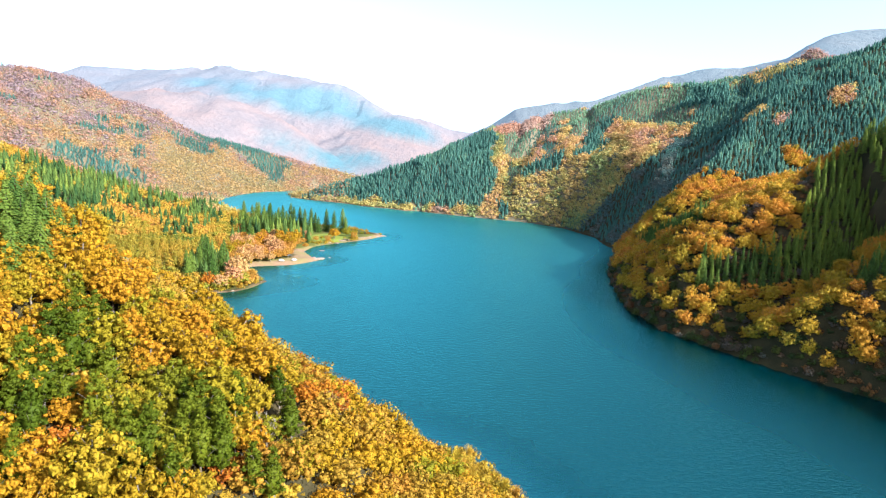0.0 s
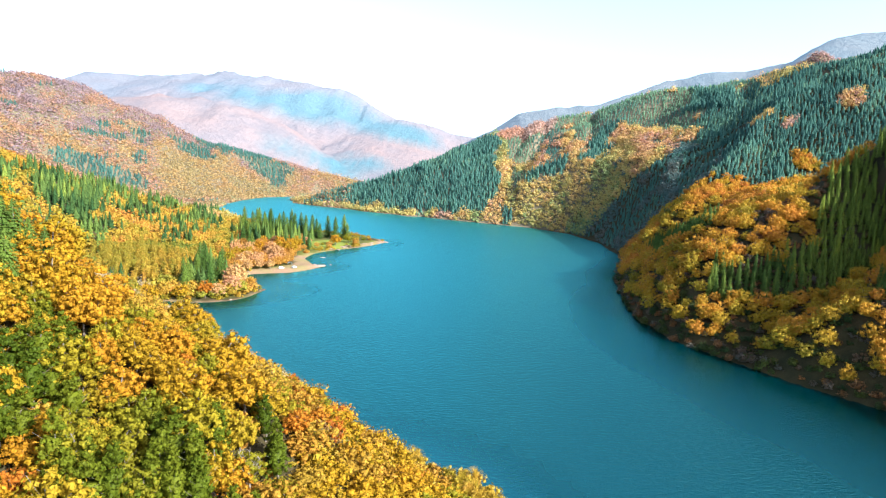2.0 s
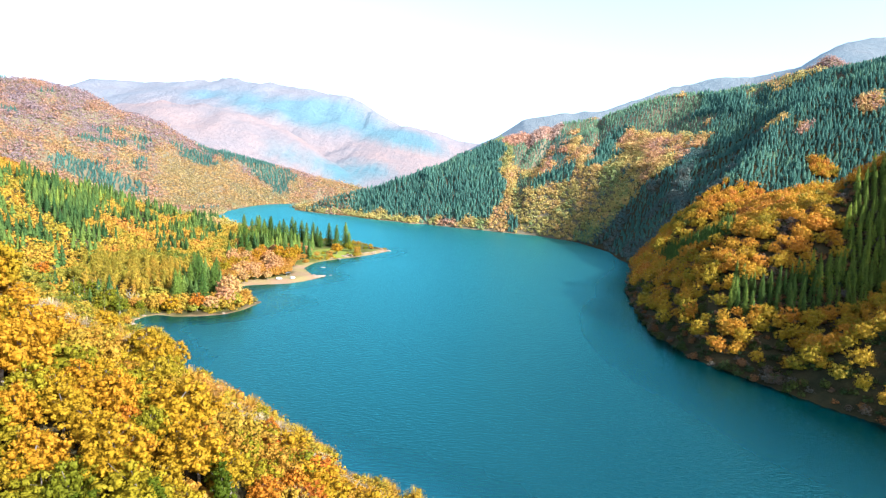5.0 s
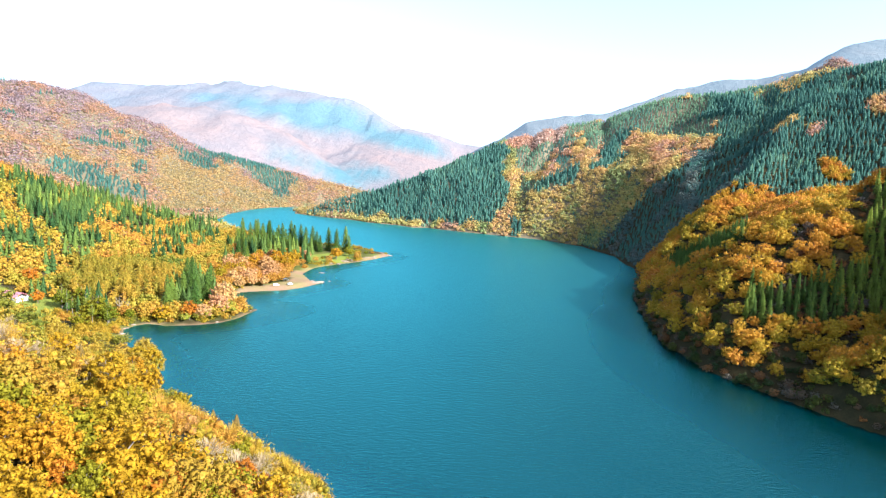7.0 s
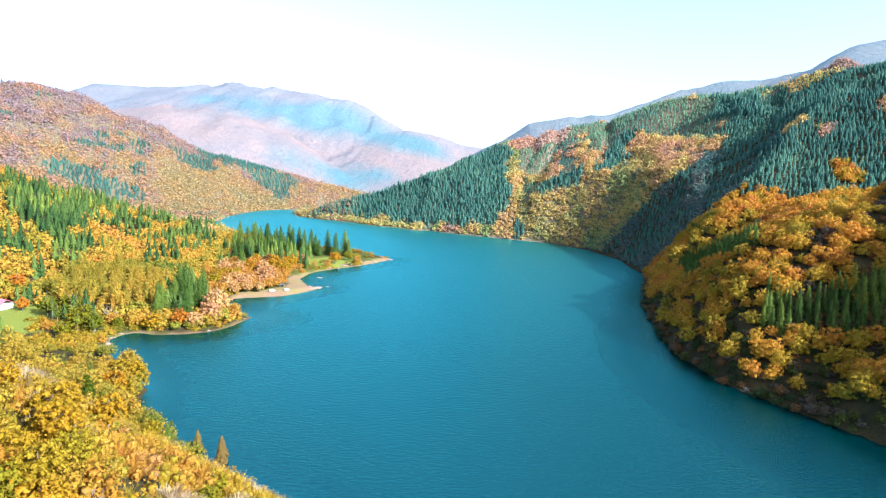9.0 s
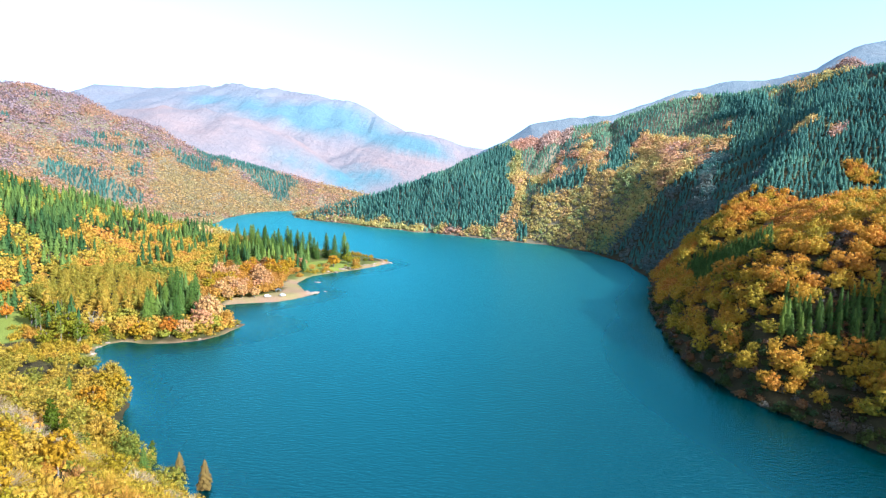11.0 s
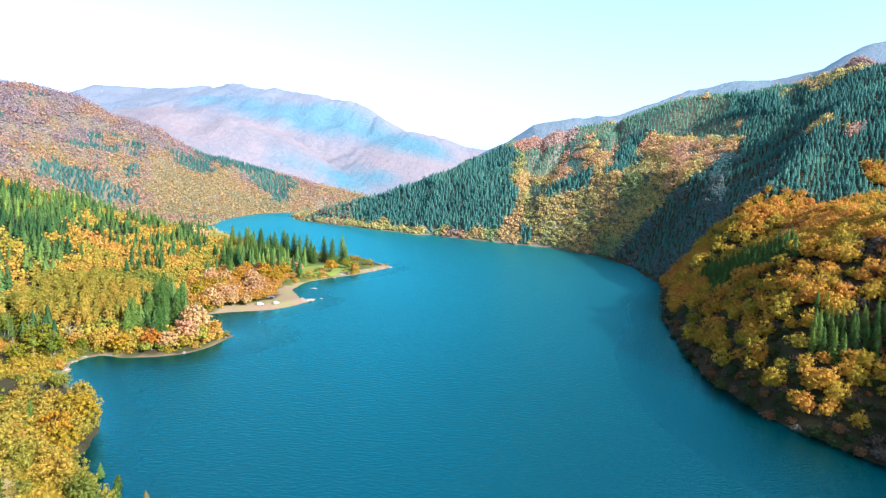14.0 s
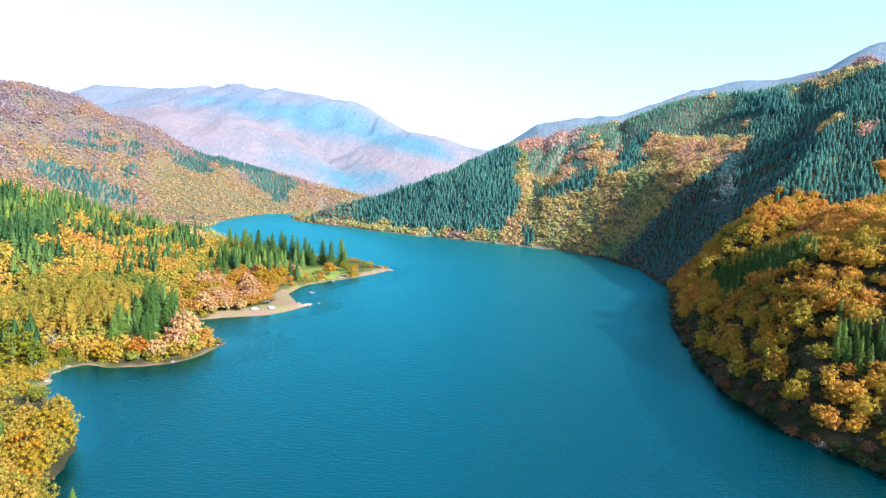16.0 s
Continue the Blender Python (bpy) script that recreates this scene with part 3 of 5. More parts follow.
far_leaf = [broadleaf(4, 8, 1.5, base=-1.2, wide=4.8, seed=30 + s, hearts=False, jitter=0.45) for s in range(6)]
dist_leaf = [broadleaf(2, 8, 2.0, base=-1.5, wide=5.6, tall=5.0, seed=70 + s, hearts=False, jitter=0.25) for s in range(6)]
larch_leaf = [broadleaf(20, 11, 0.62, wide=3.0, tall=13.0, base=1.2, seed=35 + s, taper=0.5) for s in range(4)]
bank_leaf = [broadleaf(22, 13, 0.64, base=0.4, tall=7.6, wide=4.5, seed=75 + s) for s in range(6)]
mid_cedar = [conifer(9, 7, wide=4.2, seed=50 + s) for s in range(4)]
far_cedar = [conifer(4, 5, base=0.3, seed=60 + s, full=0.6, wide=6.0, tall=17.0) for s in range(5)]


def wood(name, label, templates, at, scale, hue, mat):
    if len(at):
        V, F, H = planted(templates, at, scale, hue)
        tagged(mesh_object(name, V, F, [mat], hue=H, smooth=True), label, "forest", kind="stuff")


def sizes(n, low, high):
    return rng.uniform(low, high, n)


# the spur under the flight: its near trees are things of their own, further down
NEAR_SPUR = [(-105, 60), (-8, 58), (12, 90), (34, 120), (36, 140), (0, 146), (-50, 141), (-96, 140), (-112, 122)]
at = scatter(-170, 25, 45, 345, 5.4, lambda x, y, z: (x > -0.8 * y - 20) & ~in_area(x, y, NEAR_SPUR, 0) & ~((x < -140) & (y > 330)))
lee = (at[:, 0] > -100) & (at[:, 1] < 245)
at = at[~lee | (fbm(at[:, 0], at[:, 1], 18, 133, 2) > 0.55)]
lee = (at[:, 0] > -100) & (at[:, 1] < 245)
wood("spur_wood", "golden-yellow and orange broadleaf trees on a steep lakeside spur", mid_leaf, at, np.where(lee, sizes(len(at), 0.5, 0.75), sizes(len(at), 0.75, 1.2)), spread_hue(at, 0.29, 0.16, 30, 5), leaves_spur)
at = scatter(-200, 40, -90, 62, 6.6, lambda x, y, z: z > 0.8)
wood("rear_spur_wood", "golden broadleaf trees covering the slope behind the spur", far_leaf, at, sizes(len(at), 0.8, 1.2), spread_hue(at, 0.36, 0.2, 30, 4), leaves_spur)
def twigs(count, tall, wide, seed):
    """A bare brush of thin upright twigs."""
    r = np.random.default_rng(seed)
    a, lean = r.uniform(0, 2 * math.pi, count), r.uniform(0.1, 1.0, count)
    foot = np.stack([np.cos(a) * lean * 0.3, np.sin(a) * lean * 0.3, r.uniform(0, tall * 0.45, count)], 1)
    tip = np.stack([np.cos(a) * lean * wide, np.sin(a) * lean * wide, tall * (1.05 - 0.7 * lean * lean) * r.uniform(0.75, 1, count)], 1)
    tip[:, 2] = np.maximum(tip[:, 2], foot[:, 2] + 0.3)
    side = np.stack([-np.sin(a), np.cos(a), np.zeros(count)], 1) * 0.045
    v = np.stack([foot - side, foot + side, tip + side * 0.4, tip - side * 0.4], 1)
    return v.reshape(-1, 3), np.arange(4 * count).reshape(-1, 4)


def brushwood(seed):
    """A low bush of loose leaf sprays among many thin shoots."""
    (V, F), (T, G) = broadleaf(7, 11, 0.36, wide=2.5, tall=2.7, base=-0.5, seed=seed, full=0.5, jitter=0.7, loose=0.4), twigs(130, 3.3, 2.9, seed + 50)
    return np.concatenate([V, T]), np.concatenate([F, G + len(V)])


thicket = [brushwood(140 + s) for s in range(5)]
at = scatter(-108, 28, 132, 265, 4.0, lambda x, y, z: (x > -0.8 * y - 10) & ~in_area(x, y, NEAR_SPUR, 0) & (fbm(x, y, 26, 131, 2) < 0.5))
wood("lee_thicket", "tan, olive and golden brushwood on the lee of the spur", thicket, at, sizes(len(at), 0.8, 1.6), spread_hue(at, 0.46, 0.26, 16, 25), leaves_brush)

bushy = [broadleaf(5, 6, 0.9, wide=2.6, tall=2.8, base=-0.4, seed=80 + s) for s in range(5)]
at = scatter(-140, 48, 45, 240, 6.0, lambda x, y, z: (x > -0.8 * y - 10))
wood("spur_undergrowth", "tan and olive undergrowth beneath the trees of the spur", bushy, at, sizes(len(at), 0.8, 1.3), spread_hue(at, 0.45, 0.25, 14, 19), leaves_brush)

brush = [twigs(260, 3.4, 3.4, 100 + s) for s in range(4)]
at = scatter(-125, 0, 118, 300, 5.6, lambda x, y, z: (fbm(x, y, 26, 131, 2) > 0.08) & (x < -12) & (y > 105 - 0.6 * (x + 40)))
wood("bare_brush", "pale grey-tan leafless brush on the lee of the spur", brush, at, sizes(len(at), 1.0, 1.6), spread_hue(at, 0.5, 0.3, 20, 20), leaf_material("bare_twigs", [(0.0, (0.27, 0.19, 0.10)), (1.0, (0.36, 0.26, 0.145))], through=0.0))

# east spur
CEDAR_EAST = ([(286, 440), (260, 424), (240, 408), (225, 393), (212, 382), (207, 364), (223, 357), (252, 366), (285, 350), (340, 380), (330, 430)],
              [(163, 382), (171, 402), (179, 386), (190, 377), (205, 387), (209, 374), (206, 361), (193, 359), (174, 364)],
              [(198, 600), (214, 624), (228, 567), (234, 530), (205, 480), (194, 446), (181, 468), (170, 501)], [(220, 320), (240, 326), (230, 296), (213, 300)])
cedar_east = lambda x, y: np.any([in_area(x, y, c, 5) for c in CEDAR_EAST], 0)
at = scatter(128, 380, 150, 660, 6.2, lambda x, y, z: ~cedar_east(x, y) & (z < 150) & ((y < 480) | (z > 5)) & (y < 652))
front = (at[:, 0] < 262) & (at[:, 1] > 230) & (at[:, 1] < 540)
kept = ~front | (fbm(at[:, 0], at[:, 1], 13, 54, 2) > -0.75)
at, front = at[kept], front[kept]
bank, n = at[front], front.sum()
lot = rng.random(n) + 0.25 * fbm(bank[:, 0], bank[:, 1], 28, 6, 2) + 0.22 * np.clip((bank[:, 2] - 25) / 40, -1, 1)
tone = np.where(lot < 0.22, rng.uniform(0.0, 0.2, n), np.where(lot > 0.97, rng.uniform(0.86, 1.0, n), rng.uniform(0.28, 0.66, n)))
# low-standing trees take dark tones that imitate the shade down there
tone = np.where(bank[:, 2] < 5 + 3 * fbm(bank[:, 0], bank[:, 1], 25, 36, 2), rng.choice((0.03, 0.12, 0.88, 0.97), n), tone)
wood("east_bank_wood", "orange, gold, dark olive and bare brown trees on a steep bank, shade painted at its foot", bank_leaf, bank, np.where((tone > 0.25) & (tone < 0.8), sizes(n, 0.85, 1.5), sizes(n, 0.45, 0.8)), tone, leaves_bank)
high = ~front & (at[:, 1] > 400) & (at[:, 0] < 345)
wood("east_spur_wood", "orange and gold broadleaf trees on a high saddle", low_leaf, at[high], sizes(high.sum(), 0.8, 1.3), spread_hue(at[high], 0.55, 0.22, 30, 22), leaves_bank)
rear = ~front & ~high
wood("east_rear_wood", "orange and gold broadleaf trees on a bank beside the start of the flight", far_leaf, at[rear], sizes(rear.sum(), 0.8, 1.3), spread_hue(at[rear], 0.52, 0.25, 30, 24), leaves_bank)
at = scatter(128, 400, 200, 640, 4.5, lambda x, y, z: cedar_east(x, y) & (z > 2))
wood("east_spur_cedars", "bright green cedars planted on a steep slope", mid_cedar, at, sizes(len(at), 0.48, 0.78), np.where(in_area(at[:, 0], at[:, 1], CEDAR_EAST[0], 5), 0.66, 0.34) + spread_hue(at, 0, 0.3, 40, 7), needles_near)

at = scatter(128, 300, 150, 660, 5.6, lambda x, y, z: ((nearest(x, y, LAKE)[0] < 13 + 5 * fbm(x, y, 20, 52, 2)) | ((x < 262) & (y < 500) & (fbm(x, y, 12, 53, 2) > -0.8))) & (z > -0.6), 0.2)
# the dark hues paint in the shade along the waterline
wood("east_shore_scrub", "scrub hanging over the water's edge, dark olive and brown to imitate shade", bushy, at, sizes(len(at), 0.8, 1.4), rng.choice((0.0, 0.08, 0.86, 0.93, 1.0), len(at)), leaves_bank)

# east shoulder: dark cedars with orange patches; the hollow's hazy shade is painted blue-grey
CEDAR_SHOULDER = [(294, 690), (338, 775), (340, 835), (345, 900), (400, 985), (540, 1030), (640, 960), (800, 920), (760, 640), (480, 580), (400, 640), (340, 652)]
BROAD_SHOULDER = ([(382, 703), (392, 701), (392, 661), (373, 655), (376, 681)], [(411, 785), (421, 768), (415, 754), (400, 750), (401, 763)], [(470, 780), (500, 766), (480, 735), (458, 745)],
                  [(393, 845), (414, 838), (409, 798), (400, 791), (377, 789)], [(529, 905), (535, 879), (513, 856), (512, 884)])
GOLD_SLOPE = [(123, 1033), (164, 1020), (188, 1016), (202, 1028), (243, 1005), (263, 1070), (293, 1092), (331, 1032), (371, 930), (359, 901), (314, 891), (286, 878), (263, 875), (247, 866), (227, 894), (216, 895), (195, 910), (151, 970), (120, 995)]
HIGH_GREEN = [(284, 1186), (339, 1116), (399, 1029), (371, 949), (299, 1096)]
gold_slope = lambda x, y: in_area(x, y, GOLD_SLOPE, 13) & (fbm(x, y, 15, 86, 2) > -0.62)
broad_shoulder = lambda x, y: np.any([in_area(x, y, c, 3) for c in BROAD_SHOULDER], 0) | ~in_area(x, y, CEDAR_SHOULDER, 8)
at = scatter(180, 700, 560, 1030, 4.6, lambda x, y, z: ~broad_shoulder(x, y) & ~gold_slope(x, y) & ~in_area(x, y, HIGH_GREEN, 6) & (x - 0.5 * y < 240))
wood("east_shoulder_cedars", "dense dark green cedars on a hillside", far_cedar, at, sizes(len(at), 0.30, 0.50), spread_hue(at, 0.35, 0.3, 60, 8), leaves_teal_hazed)
at = scatter(180, 640, 560, 980, 5.0, lambda x, y, z: broad_shoulder(x, y) & ~gold_slope(x, y) & ~in_area(x, y, HIGH_GREEN, 6) & (z > 1.5) & (y + 0.6 * x < 1180) & ((y > 652) | (x > 300)) & (x - 0.5 * y < 240))
sunny = (at[:, 1] < 700) & (at[:, 0] < 460)
hollow = ~sunny & (at[:, 0] < 0.6 * at[:, 1] - 100)
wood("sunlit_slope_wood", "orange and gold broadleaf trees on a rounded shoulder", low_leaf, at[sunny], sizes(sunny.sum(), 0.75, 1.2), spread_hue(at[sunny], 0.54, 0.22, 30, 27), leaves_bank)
wood("east_shoulder_broadleaves", "brown and orange broadleaf trees in patches among cedars", far_leaf, at[~sunny & ~hollow], sizes((~sunny & ~hollow).sum(), 0.7, 1.1), spread_hue(at[~sunny & ~hollow], 0.55, 0.3, 40, 9), leaves_mellow_hazed)
twiggy = [broadleaf(4, 10, 1.2, base=-1.2, wide=4.6, seed=45 + s, hearts=False) for s in range(5)]
# cedars added among the bare trees to imitate the hollow's blue shade
fir = hollow & (fbm(at[:, 0], at[:, 1], 18, 28, 2) > -0.15)
wood("hollow_cedars", "small blue-green cedars added for the hazy shade of a deep hollow", far_cedar, at[fir], sizes(fir.sum(), 0.26, 0.42), spread_hue(at[fir], 0.4, 0.3, 40, 29), leaves_teal_hazed)
hollow &= ~fir
wood("hollow_wood", "leafless trees in a deep hollow, coloured as in hazy shade", twiggy, at[hollow], sizes(hollow.sum(), 0.75, 1.15), spread_hue(at[hollow], 0.5, 0.3, 40, 26), bare_shaded_wood)

# north-east hill
CEDAR_NE = [(-330, 1214), (-200, 1270), (-73, 1240), (13, 1260), (86, 1250), (104, 1205), (85, 1146), (90, 1110), (97, 1066), (88, 1042), (74, 1038), (60, 1021), (44, 1036), (10, 1046), (-22, 1064), (-102, 1116), (-169, 1163), (-239, 1201)]
GULLY_NE = ([(84, 1019), (107, 1004), (112, 985), (92, 991)], [(130, 1029), (142, 1056), (188, 1052), (200, 1032), (181, 1012)], [(224, 1030), (245, 1083), (284, 1118), (310, 1090), (275, 1072), (274, 1030), (256, 990), (214, 1005)], [(425, 1120), (450, 1001), (420, 940), (385, 1000), (372, 1013), (401, 1050)])
YOUNG_NE = [(121, 1195), (150, 1260), (214, 1280), (328, 1260), (420, 1210), (500, 1060), (440, 880), (380, 852), (350, 955), (320, 1060), (281, 1083), (250, 1061), (228, 1093), (228, 1144), (196, 1181), (142, 1139), (108, 1147)]
RUSSET_NE = [(90, 1235), (110, 1290), (215, 1300), (206, 1237), (202, 1218), (158, 1200), (127, 1195)]
north_east = lambda x, y, z: (y > 840 + 0.1 * x) & (y + 1.1 * x < 1780) & (z > 0.8)
shore_ne = lambda x, y: nearest(x, y, LAKE)[0]
MIXED_NE = [(161, 1192), (202, 1213), (215, 1137), (196, 1047), (162, 1069), (151, 1141)]
GREEN_NE = ([(114, 1209), (138, 1219), (158, 1155), (143, 1058), (131, 1034), (102, 1060), (113, 1090), (116, 1133), (107, 1176)], [(221, 1058), (247, 1072), (282, 1039), (260, 969), (232, 994), (210, 1022)])
cedar_ne = lambda x, y: (in_area(x, y, CEDAR_NE, 9) & (shore_ne(x, y) > 10 + 6 * fbm(x, y, 30, 85, 2)) & (fbm(x, y, 40, 84, 2) < 0.95)) | (np.any([in_area(x, y, c, 5) for c in GULLY_NE], 0) & ~gold_slope(x, y))
young = lambda x, y: ((in_area(x, y, YOUNG_NE, 9) & ~in_area(x, y, RUSSET_NE, 6) & (fbm(x, y, 22, 83, 3) > -0.9)) | (in_area(x, y, MIXED_NE, 8) & (fbm(x, y, 14, 89, 2) > -0.1)) | np.any([in_area(x, y, c, 6) & (fbm(x, y, 18, 88, 2) > -0.5) for c in GREEN_NE], 0) | ((fbm(x - 0.22 * y, y * 0.3, 40, 87, 3) > 0.75) & (y > 960)) | in_area(x, y, HIGH_GREEN, 6)) & ~gold_slope(x, y)
at = scatter(-330, 640, 880, 1310, 5.0, lambda x, y, z: north_east(x, y, z) & cedar_ne(x, y))
wood("north_east_cedars", "blue-green cedars covering a hill above the lake", far_cedar, at, sizes(len(at), 0.46, 0.70), spread_hue(at, 0.42, 0.2, 70, 10), leaves_teal_hazed)
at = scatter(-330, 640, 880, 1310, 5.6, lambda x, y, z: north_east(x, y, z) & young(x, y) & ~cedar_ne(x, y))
wood("young_cedars", "young pale green cedars in a hillside plantation", far_cedar, at, sizes(len(at), 0.25, 0.42), np.where(in_area(at[:, 0], at[:, 1], MIXED_NE, 8), 0.3, spread_hue(at, 0.85, 0.25, 40, 11)), leaves_teal_hazed)
at = scatter(-340, 640, 860, 1310, 5.4, lambda x, y, z: north_east(x, y, z) & ~cedar_ne(x, y) & ~young(x, y) & ((y > 960) | (x < 230) | gold_slope(x, y)))
russet = in_area(at[:, 0], at[:, 1], RUSSET_NE, 6)
shelf_ne = (at[:, 0] < -30) & (shore_ne(at[:, 0], at[:, 1]) < 24)
hue = 0.40 + 0.42 * fbm(at[:, 0] - 0.22 * at[:, 1], at[:, 1] * 0.25, 30, 12, 3) + rng.normal(0, 0.1, len(at))
wood("north_east_broadleaves", "orange and tan broadleaf trees on gullied slopes", far_leaf, at, sizes(len(at), 0.6, 1.5), np.clip(np.where(russet, 0.88 + 0.2 * (hue - 0.4), np.where(shelf_ne, 0.12 + 0.25 * hue, hue)), 0, 1), leaves_mellow_hazed)

# western lowland and hill
CEDAR_WEST = [(-435, 640), (-470, 756), (-440, 840), (-400, 890), (-318, 886), (-283, 737), (-340, 780), (-381, 760), (-374, 685), (-343, 596), (-309, 571), (-303, 538), (-303, 500), (-420, 470), (-520, 560)]
LARCH = [(-271, 460), (-303, 538), (-268, 562), (-216, 514), (-190, 445), (-199, 417), (-237, 421)]
open_ground = lambda x, y: in_area(x, y, BEACH, 3) | in_area(x, y, MEADOW, 4) | in_area(x, y, LAWN, 3) | in_area(x, y, POINT, 3) | in_area(x, y, GLADE, 2)
west = lambda x, y, z: (z > 0.95) & ~in_area(x, y, PENINSULA, 0) & ((y > 345) | (x < -190)) & ~open_ground(x, y) & ~in_area(x, y, LARCH, 6)
ORANGE_WEST = [(-375, 670), (-366, 727), (-344, 761), (-264, 695), (-213, 582), (-255, 595), (-286, 585), (-309, 571), (-340, 591)]
cedar_west = lambda x, y: np.where(in_area(x, y, ORANGE_WEST, 10), fbm(x, y, 30, 31, 3) > 0.5, np.where(in_area(x, y, CEDAR_WEST, 18), fbm(x, y, 24, 35, 2) > -0.1, fbm(x, y, 34, 31, 3) > 0.42))
at = scatter(-600, -70, 300, 930, 6.6, lambda x, y, z: west(x, y, z) & ~cedar_west(x, y) & (x > -0.8 * y - 50))
low = lowland(at[:, 0], at[:, 1]) > 0.2
wood("west_shore_broadleaves", "gold and salmon broadleaf trees on a low shore", low_leaf, at[low], sizes(low.sum(), 0.75, 1.25), np.where(in_area(at[low][:, 0], at[low][:, 1], ORANGE_WEST, 10), 0.16, 0.0) + spread_hue(at[low], 0.34, 0.22, 40, 13), leaves_mixed)
close = ~low & (at[:, 1] < 470)
wood("west_slope_broadleaves", "gold and olive broadleaf trees on a low slope", mid_leaf, at[close], sizes(close.sum(), 0.6, 1.0), spread_hue(at[close], 0.33, 0.2, 40, 18), leaves_spur)
low |= close
wood("west_hill_broadleaves", "gold and orange broadleaf trees on a hillside", far_leaf, at[~low], sizes((~low).sum(), 0.8, 1.3), np.where(in_area(at[~low][:, 0], at[~low][:, 1], ORANGE_WEST, 10), 0.16, 0.0) + spread_hue(at[~low], 0.34, 0.22, 40, 18), leaves_mixed)
west_cedar = [conifer(6, 6, wide=5.4, seed=150 + s, full=0.7) for s in range(4)]
at = scatter(-600, -70, 300, 930, 7.0, lambda x, y, z: west(x, y, z) & cedar_west(x, y) & (x > -0.8 * y - 50))
wood("west_cedars", "green cedars in clumps on a hillside", west_cedar, at, sizes(len(at), 0.42, 0.85), spread_hue(at, 0.28, 0.28, 40, 14), leaves_pine)
at = scatter(-310, -180, 410, 570, 7.0, lambda x, y, z: in_area(x, y, LARCH, 6) & (z > 1.3))
wood("larch_grove", "soft yellow-green larches in a lowland grove", larch_leaf, at, sizes(len(at), 0.9, 1.45), spread_hue(at, 0.31, 0.1, 30, 17), leaves_spur)

# north-west mountain: tan at its foot, bare and hazed to pinkish above, with strips of cedars
CEDAR_NW = ([(-741, 1139), (-737, 1188), (-678, 1196), (-620, 1208), (-582, 1197), (-618, 1145), (-659, 1129), (-704, 1122)], [(-771, 1323), (-755, 1372), (-731, 1333), (-746, 1290)],
            [(-725, 1389), (-694, 1407), (-669, 1375), (-694, 1360)], [(-685, 1237), (-672, 1255), (-660, 1226), (-674, 1205)], [(-666, 1295), (-656, 1311), (-637, 1269), (-646, 1256)],
            [(-646, 1453), (-619, 1496), (-558, 1479), (-554, 1434), (-610, 1429)], [(-640, 1560), (-560, 1590), (-466, 1610), (-400, 1570), (-395, 1470), (-440, 1464), (-496, 1510), (-559, 1498), (-625, 1526)])
GOLD_NW = [(-628, 1312), (-655, 1417), (-605, 1420), (-501, 1485), (-435, 1449), (-400, 1380), (-425, 1255), (-470, 1180), (-557, 1200)]


def cedar_nw(x, y):
    return np.any([in_area(x, y, c, 15) for c in CEDAR_NW], 0) | (fbm(x - 0.6 * y, y * 0.55 + 0.3 * x, 60, 41, 3) > 0.95)


north_west = lambda x, y, z: (z > 0.8) & (x > -0.8 * y - 40) & (y - 0.25 * x < 1900)
at = scatter(-1400, -180, 980, 1730, 7.6, lambda x, y, z: north_west(x, y, z) & ~cedar_nw(x, y))
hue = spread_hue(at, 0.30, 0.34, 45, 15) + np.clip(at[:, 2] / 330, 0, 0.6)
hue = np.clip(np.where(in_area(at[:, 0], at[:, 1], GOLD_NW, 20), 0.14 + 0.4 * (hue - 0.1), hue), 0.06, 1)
wood("north_west_broadleaves", "orange and pinkish-brown autumn trees on a mountainside, haze in their colours", dist_leaf, at, sizes(len(at), 0.8, 1.7), hue, leaves_pale_hazed)
at = scatter(-1300, -180, 980, 1730, 7.0, lambda x, y, z: north_west(x, y, z) & cedar_nw(x, y))
wood("north_west_cedars", "strips of blue-green cedars on a mountainside", far_cedar, at, sizes(len(at), 0.40, 0.6), spread_hue(at, 0.15, 0.25, 40, 16), leaves_teal_hazed)

at = scatter(690, 1040, 1380, 1560, 8.0, lambda x, y, z: z > 200)
wood("hump_wood", "pinkish-brown autumn trees on a rounded summit, haze in their colours", dist_leaf, at, sizes(len(at), 0.9, 1.3), spread_hue(at, 0.7, 0.2, 40, 44), leaves_pale_hazed)

# groves of the low shore between its single trees
grove = scatter(-265, -70, 360, 700, 8.0, lambda x, y, z: (z > 0.9) & (in_area(x, y, PENINSULA, 0) | ((lowland(x, y) > 0.3) & (nearest(x, y, LAKE)[0] < 18) & (y < 500))) & ~in_area(x, y, BEACH, 0) & ~in_area(x, y, MEADOW, 0) & ~in_area(x, y, POINT, 0) & ~in_area(x, y, GLADE, 0))
behind = (grove[:, 1] > 630) & (rng.random(len(grove)) < 0.6)
shore_kinds = [broadleaf(22, 9, 0.65, base=0.9, seed=120 + s) for s in range(4)]
wood("shore_grove", "salmon and golden broadleaf trees crowding a low shore", shore_kinds, grove[~behind], sizes((~behind).sum(), 0.9, 1.35), np.where(grove[~behind][:, 1] < 480, 0.44, 0.62) + spread_hue(grove[~behind], 0, 0.16, 25, 23), leaves_spur)
wood("shore_cedars", "green cedars behind a lakeside grove", mid_cedar, grove[behind], sizes(behind.sum(), 0.85, 1.15), spread_hue(grove[behind], 0.4, 0.3, 25, 24), leaves_pine)
